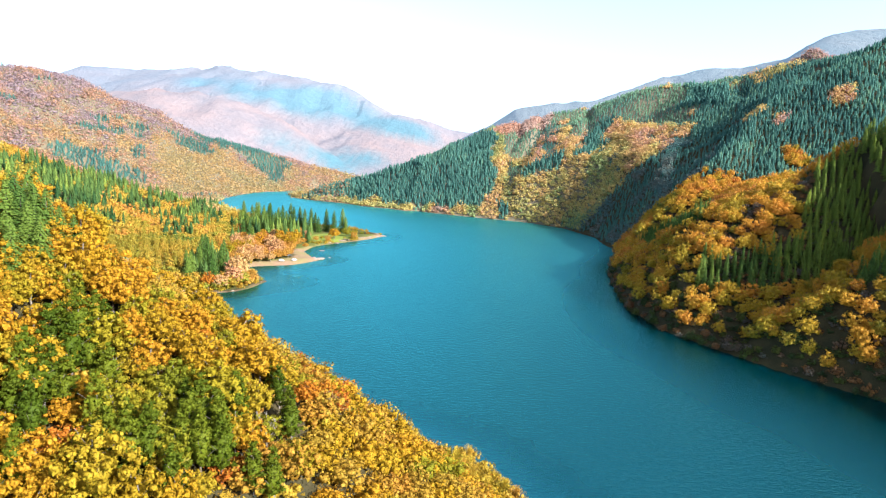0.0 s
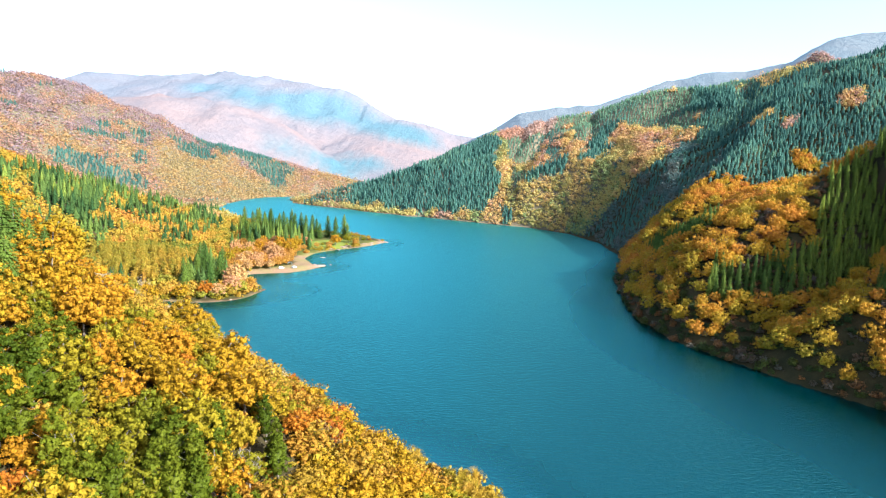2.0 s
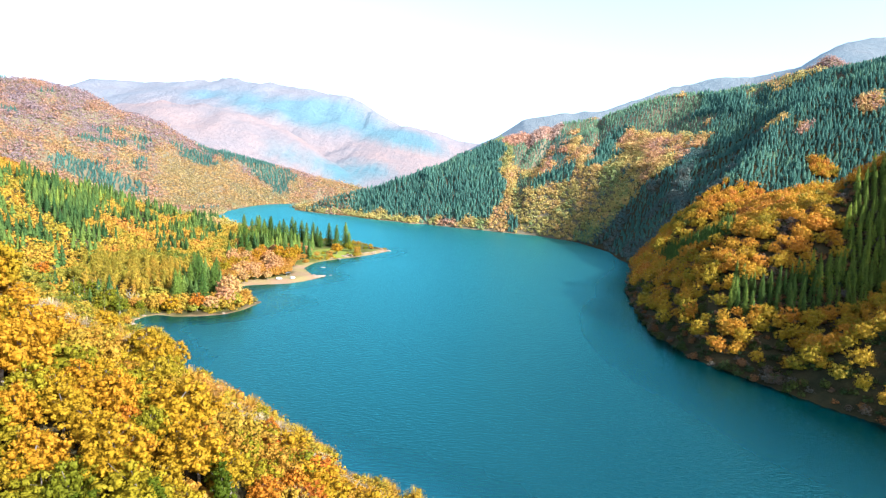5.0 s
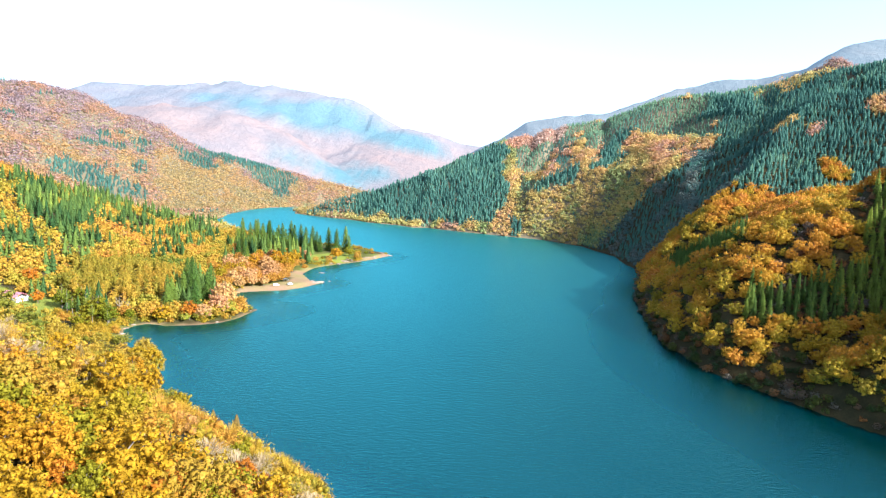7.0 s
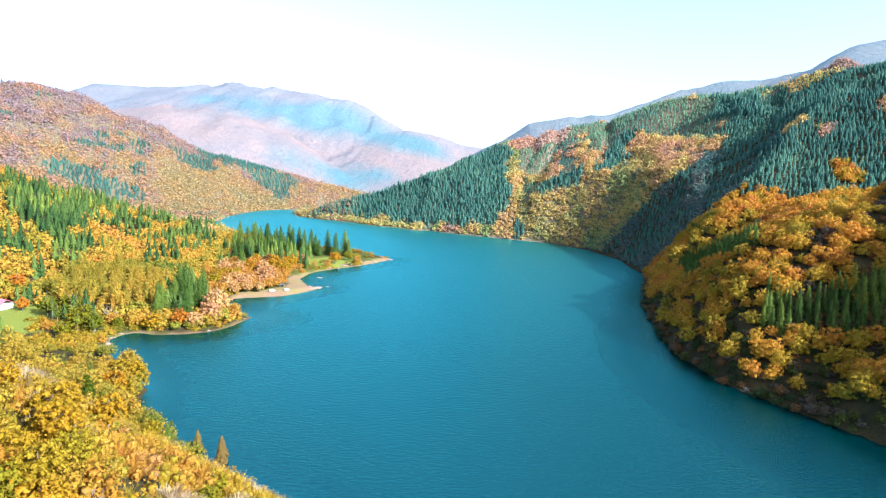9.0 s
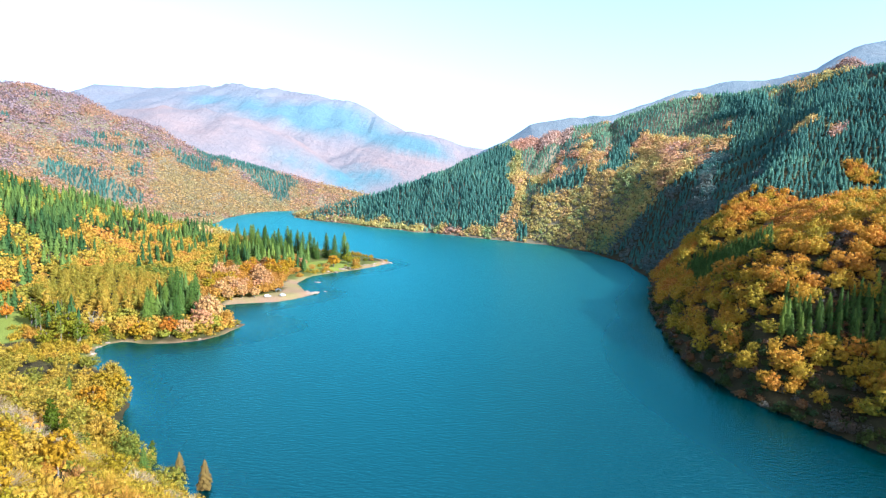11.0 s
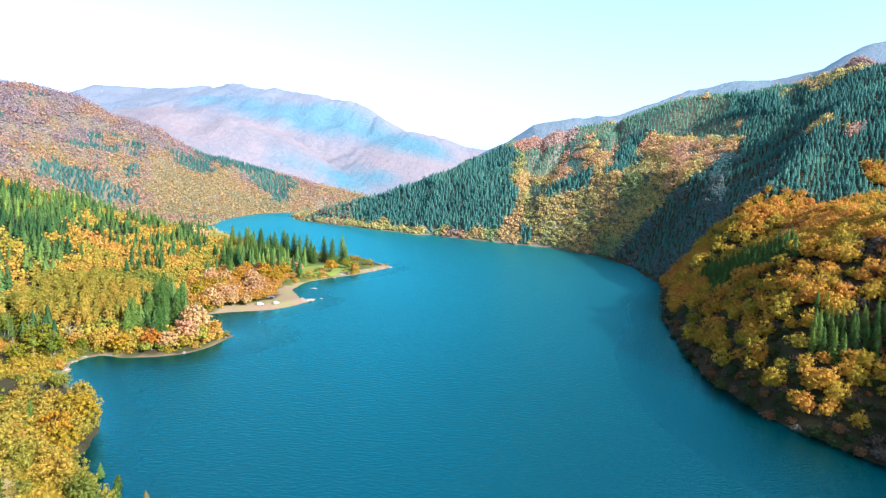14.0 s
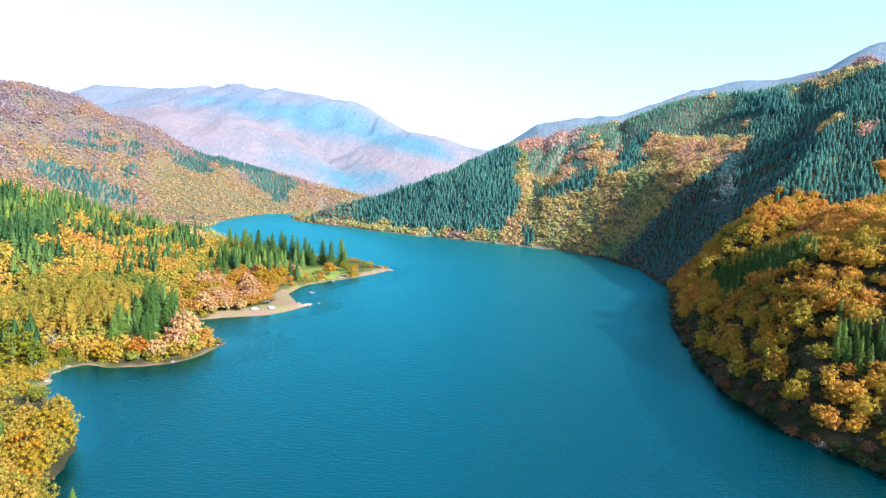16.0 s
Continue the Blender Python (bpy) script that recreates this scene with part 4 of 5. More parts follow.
at = scatter(-256, -60, 344, 790, 4.2, lambda x, y, z: (lowland(x, y) > 0.3) & (z > 0.55) & ((nearest(x, y, LAKE)[0] < 11) | in_area(x, y, GLADE, 2)) & (fbm(x, y, 16, 57, 2) > -0.35) & ~in_area(x, y, BEACH, 2) & ~in_area(x, y, POINT, 2), 0.2)
wood("low_shore_scrub", "orange and olive scrub along a low lake shore", thicket, at, sizes(len(at), 0.7, 1.5), spread_hue(at, 0.36, 0.26, 14, 58), leaves_brush)


# ---- single trees ----
def tube(points, radii, sides=6):
    """A tapered limb along points: vertices and four-cornered faces."""
    V, F = [], []
    points = [Vector(q) for q in points]
    for i, q in enumerate(points):
        way = (points[min(i + 1, len(points) - 1)] - points[max(i - 1, 0)]).normalized()
        side = way.orthogonal().normalized()
        other = way.cross(side)
        for k in range(sides):
            a = 2 * math.pi * k / sides
            V.append(q + (side * math.cos(a) + other * math.sin(a)) * radii[i])
    for i in range(len(points) - 1):
        for k in range(sides):
            F.append((i * sides + k, i * sides + (k + 1) % sides, (i + 1) * sides + (k + 1) % sides, (i + 1) * sides + k))
    return [tuple(v) for v in V], F


def joined(pieces):
    V, F = [], []
    for v, f in pieces:
        F += [tuple(i + len(V) for i in q) for q in f]
        V += v
    return V, F


def limbed_trunk(tall, girth, limbs, seed, reach=2.4, start=0.42):
    r = random.Random(seed)
    bend = [(r.uniform(-0.2, 0.2) * k, r.uniform(-0.2, 0.2) * k, tall * k / 4) for k in range(5)]
    pieces = [tube(bend, [girth * (1 - 0.19 * k) for k in range(5)], 7)]
    for i in range(limbs):
        f = start + (0.95 - start) * i / limbs
        b = Vector(bend[0]).lerp(Vector(bend[4]), f)
        a = i * 2.4 + r.uniform(-0.4, 0.4)
        out = Vector((math.cos(a), math.sin(a), r.uniform(0.5, 1.0))) * reach * r.uniform(0.7, 1.1)
        mid = b + out * 0.5 + Vector((0, 0, -0.15))
        pieces.append(tube([b, mid, b + out], [girth * 0.42 * (1.1 - f), girth * 0.28 * (1.1 - f), 0.02], 5))
    return joined(pieces)


PROTOS = {}
LEAF_KINDS = [broadleaf(38, 25, 0.43, wide=4.4, tall=7.6, base=1.6, seed=s, full=0.64, jitter=0.45) for s in range(4)]
EVER_KINDS = [broadleaf(40, 20, 0.42, wide=2.9, tall=12.0, base=0.2, seed=160 + s, taper=0.6, full=0.66) for s in range(4)]
SHORE_KINDS = [broadleaf(28, 16, 0.56, base=0.9, full=0.66, seed=110 + s) for s in range(4)]
BUSH_KINDS = [broadleaf(15, 26, 0.32, full=0.52, loose=0.35, jitter=0.6, wide=2.9, tall=3.2, base=-0.2, seed=90 + s) for s in range(3)]
CEDAR_KINDS = [conifer(22, 11, seed=40 + s) for s in range(3)]
TRUNKS = [limbed_trunk(8.0, 0.24, 6, s) for s in range(4)]
STEMS = [limbed_trunk(0.9, 0.10, 4, 20 + s, 0.9) for s in range(3)]
POLES = [tube([(0, 0, 0), (0.05, 0, 10), (0, 0, 18.5)], [0.32, 0.2, 0.04], 7) for s in range(3)]


def grow(name, kind, tone, mat, label, category, place, turn, scale, crowns, stems, group):
    """A tree or bush with its trunk and crown: built once for each shape and tone, then copied."""
    key = (name, kind, tone, id(crowns))
    x, y = place
    z = float(land(np.array([x]), np.array([y]))[0]) - 0.25
    m = pose(x, y, z, 0, 0, turn)
    if key not in PROTOS:
        root = new(name)
        root.matrix_basis = m @ Matrix.Diagonal((*scale, 1))
        mesh_object("trunk", stems[kind][0], stems[kind][1], [bark], root)
        mesh_object("crown", crowns[kind][0], crowns[kind][1], [mat], root, smooth=True)
        PROTOS[key] = tagged(root, label, category, group), scale
        return root
    first, size = PROTOS[key]
    return tagged(copy_thing(first, m @ Matrix.Diagonal((*(a / b for a, b in zip(scale, size)), 1))), label, category, group)


def broadleaf_tree(place, tone, scale, where, kinds=None):
    kind = random.randrange(4)
    s = (scale * random.uniform(0.9, 1.1), scale * random.uniform(0.9, 1.1), scale * random.uniform(0.85, 1.15))
    words = {"golden": "golden-yellow autumn broadleaf tree", "lime": "yellow-green leafy broadleaf tree", "olive": "dark olive-green leafy broadleaf tree", "evergreen": "dense dark green evergreen tree", "rust": "rust-red autumn broadleaf tree", "salmon": "salmon-orange autumn broadleaf tree", "tan": "tan-brown thinning broadleaf tree"}
    return grow("broadleaf_tree", kind, tone, CROWNS[tone], words[tone] + " " + where, "tree", place, random.uniform(0, 360), s, kinds or LEAF_KINDS, TRUNKS, "trees " + where)


def bush(place, tone, scale, where):
    words = {"golden": "low golden autumn bush", "olive": "low olive-green bush", "rust": "low rust-orange bush", "salmon": "low salmon-pink bush", "tan": "low tan-brown twiggy bush"}
    s = (scale * random.uniform(0.9, 1.2), scale * random.uniform(0.9, 1.2), scale * random.uniform(0.8, 1.2))
    return grow("bush", random.randrange(3), tone, CROWNS[tone], words[tone] + " " + where, "bush", place, random.uniform(0, 360), s, BUSH_KINDS, STEMS, "bushes " + where)


def cedar_tree(place, tone, scale, where, slim=1.0):
    words = {"green": "tall pointed green cedar", "larch": "yellow-green feathery larch", "brown": "reddish-brown withered cedar"}
    s = (scale * slim, scale * slim, scale)
    return grow("cedar_tree", random.randrange(3), tone, NEEDLES[tone], words[tone] + " " + where, "conifer", place, random.uniform(0, 360), s, CEDAR_KINDS, POLES, "conifers " + where)


PINE_KINDS = [broadleaf(24, 15, 0.5, wide=3.6, tall=11.5, base=6.0, seed=170 + s, full=0.5, loose=0.35) for s in range(3)]


def pine_tree(place, scale, where):
    s = (scale * random.uniform(0.9, 1.15), scale * random.uniform(0.9, 1.15), scale)
    return grow("pine_tree", random.randrange(3), "pine", NEEDLES["pine"], "airy yellow-green pine on a bare trunk " + where, "conifer", place, random.uniform(0, 360), s, PINE_KINDS, POLES, "pines " + where)


# trees of the spur that stand out by their colour
EVERGREENS = [(-64, 103, 0.9), (-61, 103, 0.95), (-61, 108, 0.8), (-59, 108, 0.75), (-64, 100, 0.9), (-60, 99, 0.95), (-58, 101, 0.8), (-54, 99, 0.85), (-63, 93, 1.0), (-61, 93, 0.9), (-60, 88, 1.0), (-60, 94, 0.85), (-50, 89, 0.95), (-46, 89, 0.9), (-47, 86, 0.95), (-44, 86, 0.9),
              (-40, 97, 0.85), (-37, 95, 0.95), (-35, 97, 0.8), (-37, 92, 0.95), (-33, 93, 0.9), (-35, 90, 0.9), (-32, 91, 0.85), (-33, 101, 0.75), (-32, 98, 0.85), (-30, 112, 0.6), (-28, 109, 0.65), (-25, 104, 0.7), (-24, 102, 0.75), (-27, 91, 0.8), (-24, 91, 0.75), (-67, 114, 0.5),
              (-64, 92, 0.95), (-63, 89, 0.95), (-59, 87, 0.95), (-58, 82, 0.95), (-58, 94, 0.95), (-42, 88, 0.95), (-37, 85, 0.95), (-38, 91, 0.95),
              (-142, 291, 0.7), (-95, 218, 0.8), (-89, 214, 0.7), (-133, 285, 0.7), (-101, 277, 0.6)]
OLIVES = [(-40, 114, 0.75), (-52, 95, 0.9), (-43, 100, 0.9), (-39, 90, 0.9), (-50, 84, 0.9), (-28, 99, 0.8), (-41, 164, 0.7), (-45, 178, 0.7), (-148, 306, 0.9), (-56, 112, 0.8), (-46, 120, 0.8)]
REDS = [(-44, 116, 0.65), (-22, 121, 0.7), (-19, 120, 0.7), (-24, 114, 0.65), (-33, 146, 0.6), (-30, 148, 0.6), (-29, 131, 0.6), (-67, 129, 0.6)]
CHOSEN = np.array([(x, y) for x, y, _ in EVERGREENS + OLIVES + REDS])

# trees of the spur, packed crown to crown
random.seed(3)
spots = scatter(-125, 38, 58, 150, 4.75, lambda x, y, z: in_area(x, y, NEAR_SPUR, 0))
field = fbm(spots[:, 0], spots[:, 1], 22, 63, 3)
for (x, y, z), f in zip(spots, field):
    if np.min(np.hypot(CHOSEN[:, 0] - x, CHOSEN[:, 1] - y)) < 1.7:
        continue
    flank = x > -27 + 0.25 * (y - 110) or (x > -72 and y > 127 - 0.17 * (x + 75))
    chance = random.random()
    if flank:
        tone = "tan" if chance < 0.45 else "golden" if chance < 0.8 else "rust" if chance < 0.86 else "olive"
        bush((x, y), tone, random.uniform(1.15, 1.8), "on the brushy lower spur")
    else:
        tone = "olive" if f > 1.05 else "lime" if f > 0.85 else "golden"
        if chance < 0.006:
            tone = "rust"
        elif chance > 0.97:
            tone = "olive"
        elif chance > 0.82:
            tone = "lime"
        broadleaf_tree((x, y), tone, random.choice((0.72, 0.8, 0.9, 1.15, 1.3)) * random.uniform(0.95, 1.05), "on the steep spur")

# dark evergreens among them
for x, y, s in EVERGREENS:
    broadleaf_tree((x, y), "evergreen", s * 1.15, "on the steep spur", EVER_KINDS)
for x, y, s in OLIVES:
    broadleaf_tree((x, y), "olive", s, "on the steep spur")
for x, y, s in REDS:
    broadleaf_tree((x, y), "rust", s, "on the steep spur")
for x, y, s in [(-84, 122, 0.75), (-85, 127, 0.7), (-81, 123, 0.7), (-80, 125, 0.7), (-83, 118, 0.75), (-81, 119, 0.7), (-79, 118, 0.65), (-79, 113, 0.6), (-76, 117, 0.6), (-78, 126, 0.6), (-77, 129, 0.55), (-82, 124, 0.7), (-88, 126, 0.65), (-90, 135, 0.65), (-96, 130, 0.65), (-86, 115, 0.7)]:
    cedar_tree((x, y), "green", s, "on the crest of the spur", 1.6)

# lone conifers and golden crowns on the tip of the spur
for x, y, tone, s in [(-86, 265, "brown", 0.5), (-74, 256, "brown", 0.62), (-84, 239, "green", 0.5), (-110, 283, "green", 0.4), (-157, 330, "brown", 0.45), (-98, 271, "green", 0.4), (-147, 304, "green", 0.65), (-142, 293, "green", 0.6), (-73, 166, "brown", 0.3), (-98, 262, "green", 0.4)]:
    cedar_tree((x, y), tone, s, "at the water's edge of the spur", 1.35)
for x, y, s in [(-131, 308, 1.5), (-133, 296, 1.5), (-140, 315, 1.5), (-126, 290, 1.4), (-138, 318, 1.2), (-136, 285, 1.2), (-149, 337, 1.0), (-122, 281, 1.1), (-50, 135, 0.95), (-47, 131, 0.9), (-75, 106, 0.8), (-73, 109, 0.85), (-21, 97, 0.7), (-29, 96, 0.75), (-61, 155, 0.8), (-56, 148, 1.0), (-63, 157, 1.0), (-52, 145, 0.8), (-72, 157, 0.9), (-67, 166, 0.8), (-65, 176, 0.9), (-67, 196, 0.8)]:
    broadleaf_tree((x, y), random.choice(("golden", "lime")), s, "leaning over the slope and water")

# the low western shore: a row of tall cedars behind, round autumn crowns in front
for x, y, s in [(-262, 800, 1.2), (-243, 793, 1.2), (-236, 780, 1.15), (-222, 777, 1.15), (-218, 768, 1.2), (-205, 760, 1.1), (-198, 752, 1.15), (-189, 756, 1.2), (-183, 748, 1.1), (-176, 750, 1.15), (-168, 741, 1.0), (-161, 745, 1.15), (-151, 722, 0.95),
                (-145, 712, 0.8), (-139, 728, 1.1), (-128, 718, 1.05), (-119, 724, 1.15), (-114, 718, 0.9), (-210, 640, 0.9), (-230, 698, 1.05), (-224, 690, 1.0), (-205, 660, 0.95), (-199, 652, 1.0), (-204, 704, 1.05), (-190, 690, 1.05), (-182, 680, 1.0),
                (-188, 600, 0.8), (-196, 615, 0.85), (-215, 672, 1.0), (-212, 720, 1.1), (-196, 722, 1.1), (-182, 708, 1.05), (-232, 740, 1.1), (-240, 720, 1.0), (-222, 755, 1.1), (-175, 698, 1.0), (-190, 670, 0.95),
                (-240, 414, 0.8), (-222, 396, 0.75), (-215, 398, 0.8), (-224, 417, 0.9), (-207, 400, 0.75), (-198, 392, 0.7), (-193, 382, 0.6), (-203, 384, 0.65), (-231, 405, 0.8), (-175, 417, 0.85), (-179, 431, 1.0), (-188, 475, 1.1), (-179, 463, 1.1), (-192, 492, 1.1), (-165, 454, 1.05), (-166, 462, 1.1), (-159, 420, 0.9), (-180, 450, 1.0), (-168, 444, 1.0), (-186, 440, 0.9)]:
    if x < -190 and y < 420:
        pine_tree((x, y), s * random.uniform(0.95, 1.15), "on the low lake shore")
        continue
    cedar_tree((x, y), "green", s * random.uniform(1.08, 1.25), "on the low lake shore", 1.45)
for x, y, tone, s in [(-118, 666, "golden", 1.25), (-147, 655, "salmon", 1.15), (-150, 622, "golden", 1.35), (-158, 632, "golden", 1.2), (-165, 616, "golden", 1.3), (-163, 580, "salmon", 1.4), (-147, 588, "golden", 1.2), (-176, 585, "golden", 1.3),
                      (-180, 566, "salmon", 1.4), (-187, 556, "golden", 1.3), (-160, 520, "salmon", 1.35), (-148, 535, "salmon", 1.25), (-149, 550, "salmon", 1.3), (-168, 510, "salmon", 1.3), (-170, 532, "salmon", 1.2), (-158, 560, "salmon", 1.3), (-174, 545, "golden", 1.2),
                      (-195, 575, "salmon", 1.3), (-176, 640, "salmon", 1.2), (-188, 632, "golden", 1.1), (-172, 660, "golden", 1.1), (-190, 545, "golden", 1.2), (-184, 525, "lime", 1.1), (-153, 604, "golden", 1.2),
                      (-161, 506, "salmon", 0.8), (-155, 515, "salmon", 0.9), (-146, 517, "salmon", 0.85), (-148, 544, "salmon", 1.0), (-145, 557, "salmon", 0.9), (-158, 533, "salmon", 1.0), (-140, 545, "salmon", 0.7), (-120, 674, "golden", 1.0), (-150, 662, "salmon", 0.9), (-163, 608, "golden", 1.0), (-154, 625, "golden", 0.9), (-153, 447, "salmon", 1.5), (-176, 406, "golden", 0.7), (-191, 402, "olive", 0.6), (-146, 436, "salmon", 1.6), (-145, 420, "salmon", 1.3), (-150, 411, "salmon", 1.1), (-158, 409, "rust", 1.1), (-172, 404, "golden", 1.1),
                      (-108, 690, "olive", 1.0), (-101, 697, "lime", 0.8), (-206, 395, "olive", 1.3), (-198, 391, "olive", 1.1), (-212, 398, "olive", 1.0), (-222, 417, "olive", 1.2), (-241, 416, "evergreen", 1.1), (-230, 417, "olive", 1.2), (-207, 378, "olive", 0.9), (-299, 470, "rust", 1.1), (-262, 424, "rust", 0.8)]:
    broadleaf_tree((x, y), tone, s * 1.3, "on the low lake shore", SHORE_KINDS)
for x, y, tone, s in [(-74, 731, "olive", 0.9), (-95, 719, "olive", 1.1), (-88, 722, "tan", 0.9), (-200, 412, "rust", 0.9), (-193, 405, "olive", 1.0), (-187, 408, "tan", 1.0), (-132, 665, "olive", 0.8), (-100, 706, "tan", 0.8), (-108, 676, "olive", 0.7)]:
    bush((x, y), tone, s, "on the low lake shore")


# ---- what people built, rocks and bare trees ----
def part(name, bm, mat, parent, label=""):
    me = bpy.data.meshes.new(name)
    bm.normal_update()
    bm.to_mesh(me)
    bm.free()
    me.materials.append(mat)
    ob = new(name, me)
    ob.parent = parent
    return tagged(ob, label)


def box(size, centre, bevel=0.0):
    bm = bmesh.new()
    bmesh.ops.create_cube(bm, size=1, matrix=Matrix.Translation(centre) @ Matrix.Diagonal((*size, 1)))
    if bevel:
        bmesh.ops.bevel(bm, geom=bm.edges[:], offset=bevel, segments=2, affect="EDGES")
    return bm


def prism(profile, width):
    """A side outline in x and z pulled out across y."""
    bm = bmesh.new()
    a = [bm.verts.new((x, -width / 2, z)) for x, z in profile]
    b = [bm.verts.new((x, width / 2, z)) for x, z in profile]
    bm.faces.new(a)
    bm.faces.new(b[::-1])
    for i in range(len(a)):
        j = (i + 1) % len(a)
        bm.faces.new((a[j], a[i], b[i], b[j]))
    bmesh.ops.recalc_face_normals(bm, faces=bm.faces[:])
    return bm


def height(x, y):
    return float(land(np.array([x]), np.array([y]))[0])


white_paint = plain_material("white_paint", (0.55, 0.55, 0.54), 0.4)
pink_roof = rough_material("faded_red_roof", (0.42, 0.13, 0.15), (0.50, 0.20, 0.21), 0.8, 0.5)
dark_glass = plain_material("dark_glass", (0.02, 0.03, 0.04), 0.08)
rubber = plain_material("rubber", (0.02, 0.02, 0.02), 0.8)
steel = plain_material("steel", (0.55, 0.56, 0.58), 0.35, 1.0)
grey_canvas = plain_material("grey_canvas", (0.16, 0.16, 0.17), 0.8)
concrete = rough_material("concrete", (0.46, 0.44, 0.40), (0.62, 0.60, 0.56), 0.6)
rock_mat = rough_material("pinkish_rock", (0.16, 0.11, 0.075), (0.29, 0.20, 0.14), 0.5, bump=0.12)


def shed(place, turn, long=11.5, deep=6.5, tall=3.3, label=""):
    """A low white building under a shallow faded roof."""
    x, y = place
    root = new("lakeside_house")
    root.matrix_basis = pose(x, y, height(x, y) - 0.1, 0, 0, turn)
    part("wall", box((long, deep, tall), (0, 0, tall / 2)), white_paint, root, "white rendered wall")
    roof = part("roof", prism([(-deep / 2 - 0.5, tall - 0.05), (0, tall + 2.5), (deep / 2 + 0.5, tall - 0.05), (deep / 2 + 0.5, tall + 0.12), (0, tall + 2.7), (-deep / 2 - 0.5, tall + 0.12)], long + 0.9), pink_roof, root, "faded pinkish-red metal roof")
    roof.matrix_basis = pose(0, 0, 0, 0, 0, 90)
    for wx in (-3.6, 0.6):
        win = part("window", box((1.7, 0.08, 1.2), (wx, -deep / 2 - 0.03, 1.9), 0.02), white_paint, root)
        part("pane", box((1.5, 0.04, 1.0), (wx, -deep / 2 - 0.08, 1.9)), dark_glass, win, "dark window glass")
    part("door", box((1.0, 0.08, 2.05), (3.9, -deep / 2 - 0.03, 1.03), 0.02), grey_canvas, root, "grey entrance door")
    return tagged(root, label, "house")


shed((-281, 429), -20, 15.0, 8.0, 3.4, label="low white house with a pinkish roof on a lawn")


def wheel(name, place, parent):
    bm = bmesh.new()
    bmesh.ops.create_cone(bm, cap_ends=True, segments=16, radius1=0.34, radius2=0.34, depth=0.22, matrix=Matrix.Translation(place) @ pose(0, 0, 0, 90))
    bmesh.ops.bevel(bm, geom=bm.edges[:], offset=0.04, segments=1, affect="EDGES")
    tyre = part(name, bm, rubber, parent, "black rubber wheel")
    bm = bmesh.new()
    bmesh.ops.create_cone(bm, cap_ends=True, segments=12, radius1=0.2, radius2=0.2, depth=0.26, matrix=Matrix.Translation(place) @ pose(0, 0, 0, 90))
    part("rim", bm, steel, tyre, "bare metal rim")


def parked_van(place, turn, label):
    x, y = place
    root = new("parked_van")
    root.matrix_basis = pose(x, y, height(x, y), 0, 0, turn)
    hull = prism([(-2.2, 0.35), (2.1, 0.35), (2.25, 0.8), (2.1, 1.05), (1.35, 1.15), (0.75, 1.85), (-2.05, 1.9), (-2.25, 1.2)], 1.7)
    bmesh.ops.bevel(hull, geom=hull.edges[:], offset=0.08, segments=2, affect="EDGES")
    part("body", hull, white_paint, root, "white painted van body")
    part("windscreen", prism([(1.40, 1.16), (0.84, 1.80), (0.88, 1.83), (1.44, 1.18)], 1.45), dark_glass, root, "dark windscreen")
    for side in (-1, 1):
        part("side_window", box((2.3, 0.03, 0.5), (-0.75, side * 0.86, 1.52), 0.01), dark_glass, root, "dark side window")
        part("headlight", box((0.06, 0.35, 0.18), (2.23, side * 0.58, 0.85), 0.02), steel, root, "clear headlight")
        for wx in (-1.4, 1.35):
            wheel("wheel", (wx, side * 0.78, 0.34), root)
    return tagged(root, label, "van", "vans on the beach")


parked_van((-137.5, 521), 20, "white van parked on the sandy beach under trees")
parked_van((-128, 527), 55, "white van parked on the open sandy beach")
parked_van((-178, 516), 80, "white van half hidden behind a green bush")


def awning(place, turn):
    """A dark sheet on four poles."""
    x, y = place
    root = new("awning")
    root.matrix_basis = pose(x, y, height(x, y), 0, 0, turn)
    part("canopy", prism([(-2.0, 1.95), (0, 2.7), (2.0, 1.95), (2.0, 2.0), (0, 2.76), (-2.0, 2.0)], 3.6), grey_canvas, root, "dark grey canvas canopy")
    for px in (-1.8, 1.8):
        for py in (-1.6, 1.6):
            part("pole", box((0.06, 0.06, 2.05), (px, py, 1.0)), steel, root, "thin steel pole")
    return tagged(root, "dark canvas awning pitched on the sandy beach", "awning")


awning((-135, 539), 30)


def boulder(place, size, seed, label, flat=0.45):
    x, y = place
    bm = bmesh.new()
    bmesh.ops.create_icosphere(bm, subdivisions=3, radius=1)
    for v in bm.verts:
        q = v.co * 1.3 + Vector((seed * 3.1, seed * 1.7, 0))
        k = 1 + 0.38 * noise.noise(q) + 0.16 * noise.noise(q * 2.7)
        v.co = Vector((v.co.x * size[0] * k, v.co.y * size[1] * k, v.co.z * size[0] * flat * k))
    me = bpy.data.meshes.new("boulder")
    bm.to_mesh(me)
    bm.free()
    me.materials.append(rock_mat)
    ob = new("boulder", me)
    ob.matrix_basis = pose(x, y, max(height(x, y), -0.15), 0, 0, seed * 47)
    return tagged(ob, label, "rock", "rocks along the shore")


boulder((-111, 549), (6.5, 3.0), 1, "low pinkish rock islet in shallow water", 0.16)
boulder((-116, 552), (3.5, 2.0), 2, "low pinkish rock beside a sandy spit", 0.25)
boulder((-103, 560), (1.6, 1.0), 3, "small rock breaking the water surface", 0.3)
boulder((-118, 598), (3.0, 1.6), 4, "low flat rock off the beach", 0.2)
for i in range(16):
    f = i / 15
    bx, by = (-118 + f * 48, 650 + f * 78)
    boulder((bx + random.uniform(-3, 4), by + random.uniform(-4, 4)), (random.uniform(1.2, 3.4), random.uniform(0.9, 2.0)), 5 + i, "weathered pinkish rock on the point of the peninsula", 0.3)
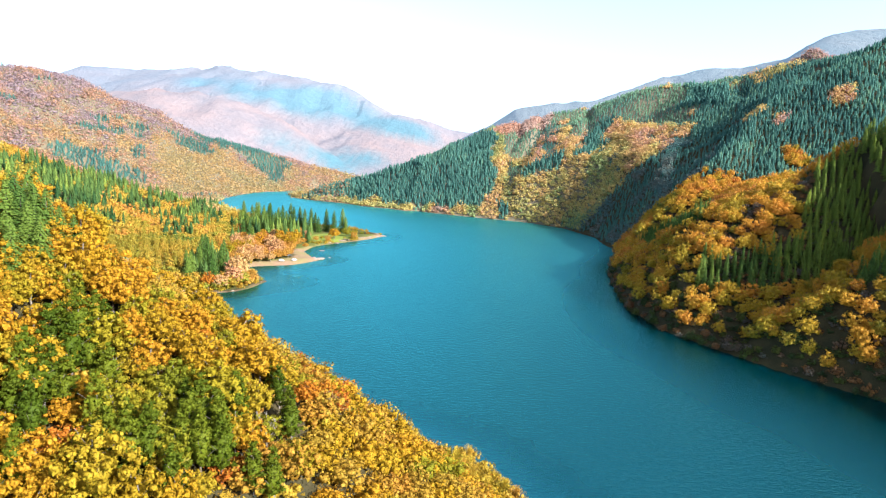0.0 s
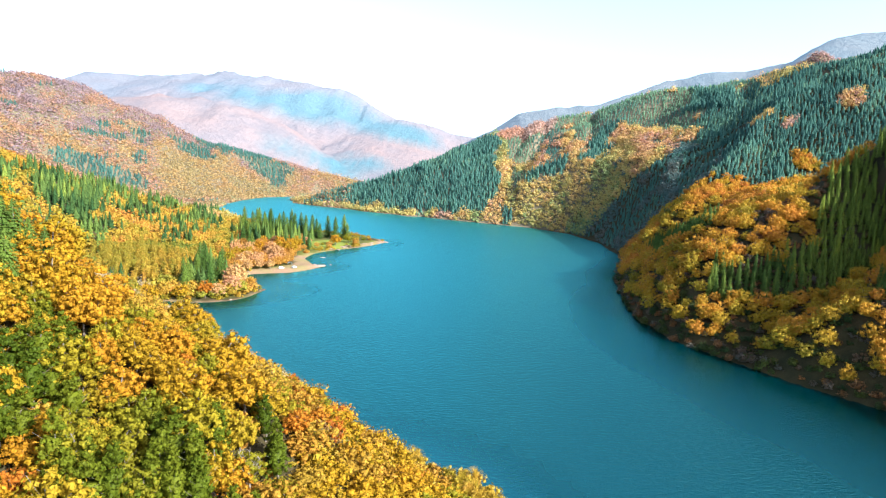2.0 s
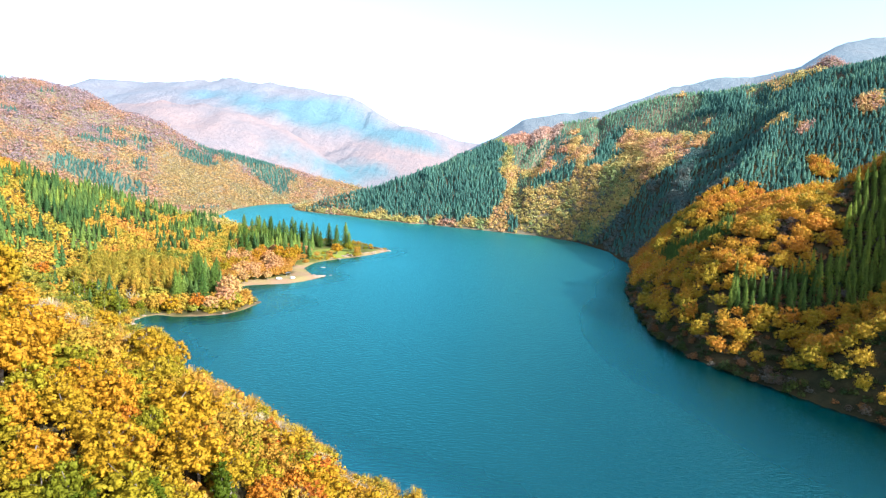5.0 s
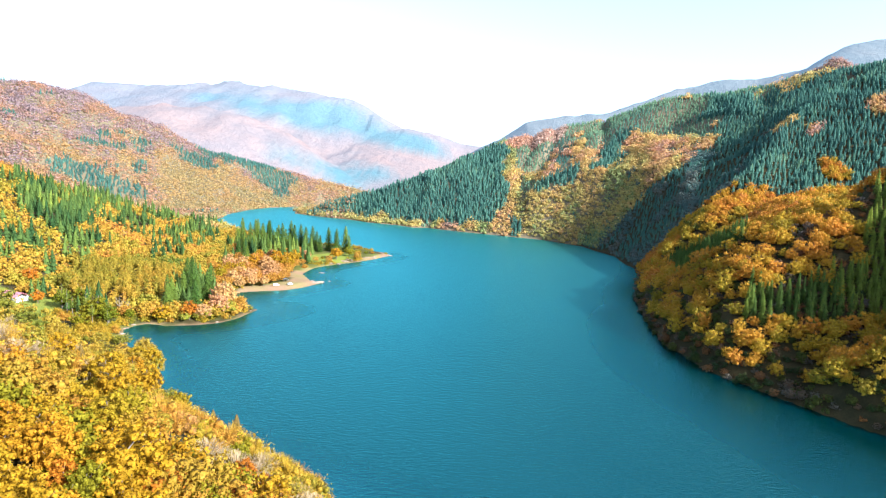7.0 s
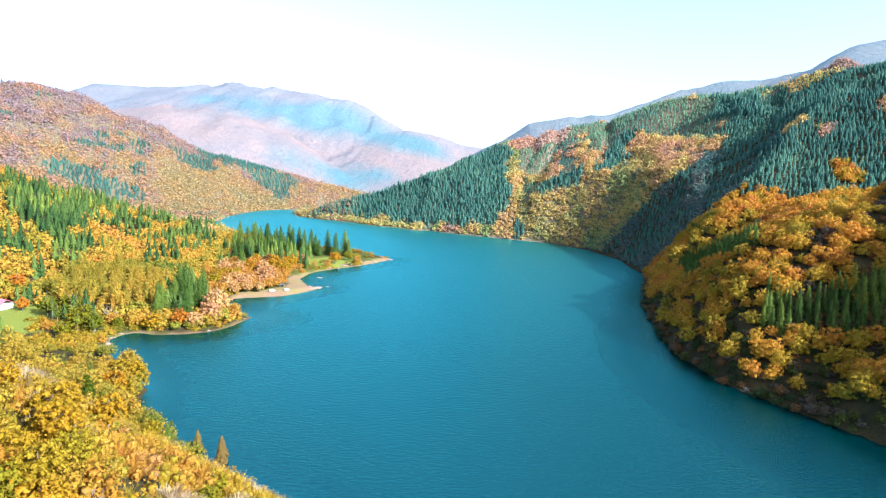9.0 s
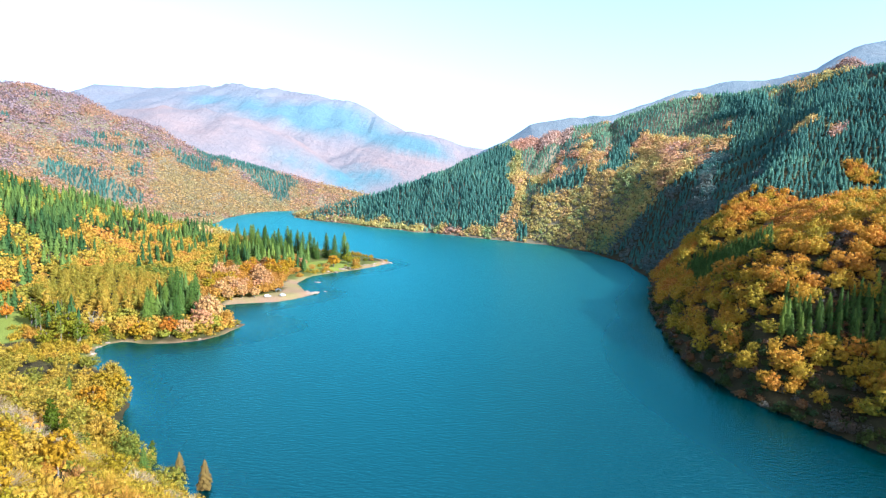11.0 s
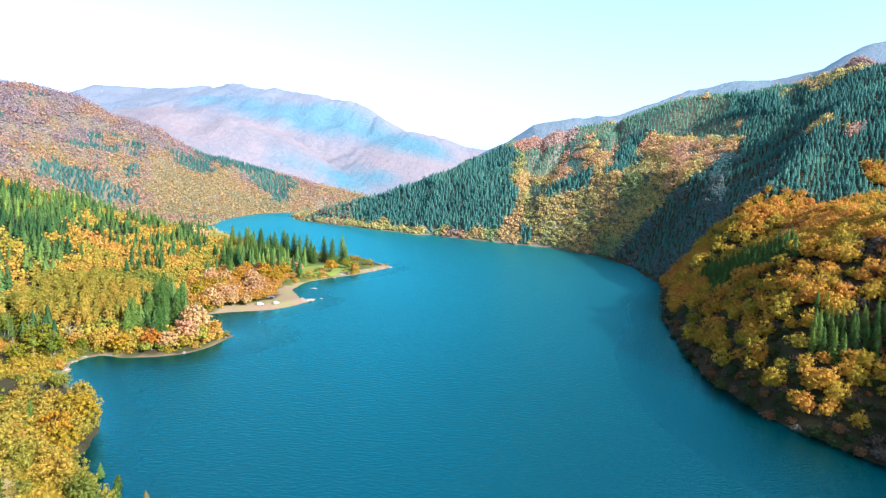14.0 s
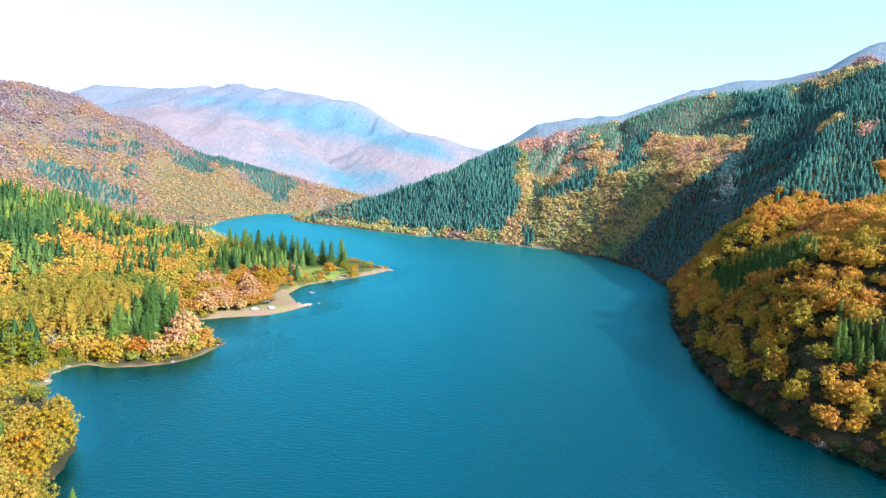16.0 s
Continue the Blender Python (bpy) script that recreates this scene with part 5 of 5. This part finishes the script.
for i in range(7):
    bx, by = random.choice([(-181, 370), (-183, 378), (-188, 388), (-184, 398), (-170, 399), (-155, 403), (-140, 411), (-133, 424), (-130, 440)])
    boulder((bx + random.uniform(-2.5, 2.5), by + random.uniform(-2.5, 2.5)), (random.uniform(0.7, 1.6), random.uniform(0.6, 1.1)), 30 + i, "pale stone lying on the shore of the cove", 0.4)
# something small and tan afloat, built with the boulder shape
boulder((-144, 342), (1.1, 0.5), 60, "small tan floating thing near the spur, built as a low rock", 0.2)

# a stretch of pale road showing between the trees
cx = np.linspace(-298, -262, 19)
cy = 604 + (cx + 291) * 0.5
edge_a, edge_b = np.stack([cx, cy - 2.2], 1), np.stack([cx, cy + 2.2], 1)
lift = land(cx, cy) + 0.9
rv = np.concatenate([np.column_stack([edge_a, lift]), np.column_stack([edge_b, lift]), np.column_stack([edge_a, lift - 2.5]), np.column_stack([edge_b, lift - 2.5])])
n = len(cx)
rf = [(i + o, i + 1 + o, i + 1 + q, i + q) for o, q in ((0, n), (2 * n, 0), (n, 3 * n)) for i in range(n - 1)]
road = mesh_object("road", rv, rf, [concrete])
tagged(road, "pale concrete hillside road between trees", "road", kind="structure")


def bare_tree(place, tall, seed, label):
    """A leafless pale tree: trunk, and limbs that fork."""
    x, y = place
    r = random.Random(seed)
    root = new("bare_tree")
    root.matrix_basis = pose(x, y, height(x, y) - 0.2, 0, 0, r.uniform(0, 360))
    v, f = limbed_trunk(tall * 0.8, tall * 0.022, 7, seed, tall * 0.3, 0.3)
    mesh_object("trunk", v, f, [pale_bark], root)
    for i in range(9):
        b = Vector((r.uniform(-0.4, 0.4), r.uniform(-0.4, 0.4), tall * r.uniform(0.35, 0.75)))
        a = r.uniform(0, 6.3)
        reach = tall * r.uniform(0.22, 0.38)
        tip = b + Vector((math.cos(a) * 0.6, math.sin(a) * 0.6, 0.9)) * reach
        mid = b.lerp(tip, 0.5) + Vector((math.cos(a), math.sin(a), 0)) * reach * 0.12
        pieces = [tube([b, mid, tip], [tall * 0.008, tall * 0.005, 0.02], 5)]
        for _ in range(5):
            s0 = mid.lerp(tip, r.uniform(0, 0.9))
            pieces.append(tube([s0, s0 + Vector((r.uniform(-1, 1), r.uniform(-1, 1), r.uniform(0.3, 1.2))) * tall * 0.1], [0.03, 0.012], 4))
        v, f = joined(pieces)
        mesh_object("branch", v, f, [pale_bark], root)
    return tagged(root, label, "tree", "bare trees")


bare_tree((-200, 407), 13, 1, "leafless pale tree at the edge of the cove")
bare_tree((-197, 410), 9, 2, "leafless pale tree at the edge of the cove")
for i, (x, y) in enumerate([(-27, 98), (-46, 88), (-60, 152), (-84, 190), (-44, 137)]):
    bare_tree((x, y), (8, 8, 6, 6, 5)[i], 10 + i, "leafless grey tree among the autumn crowns of the spur")
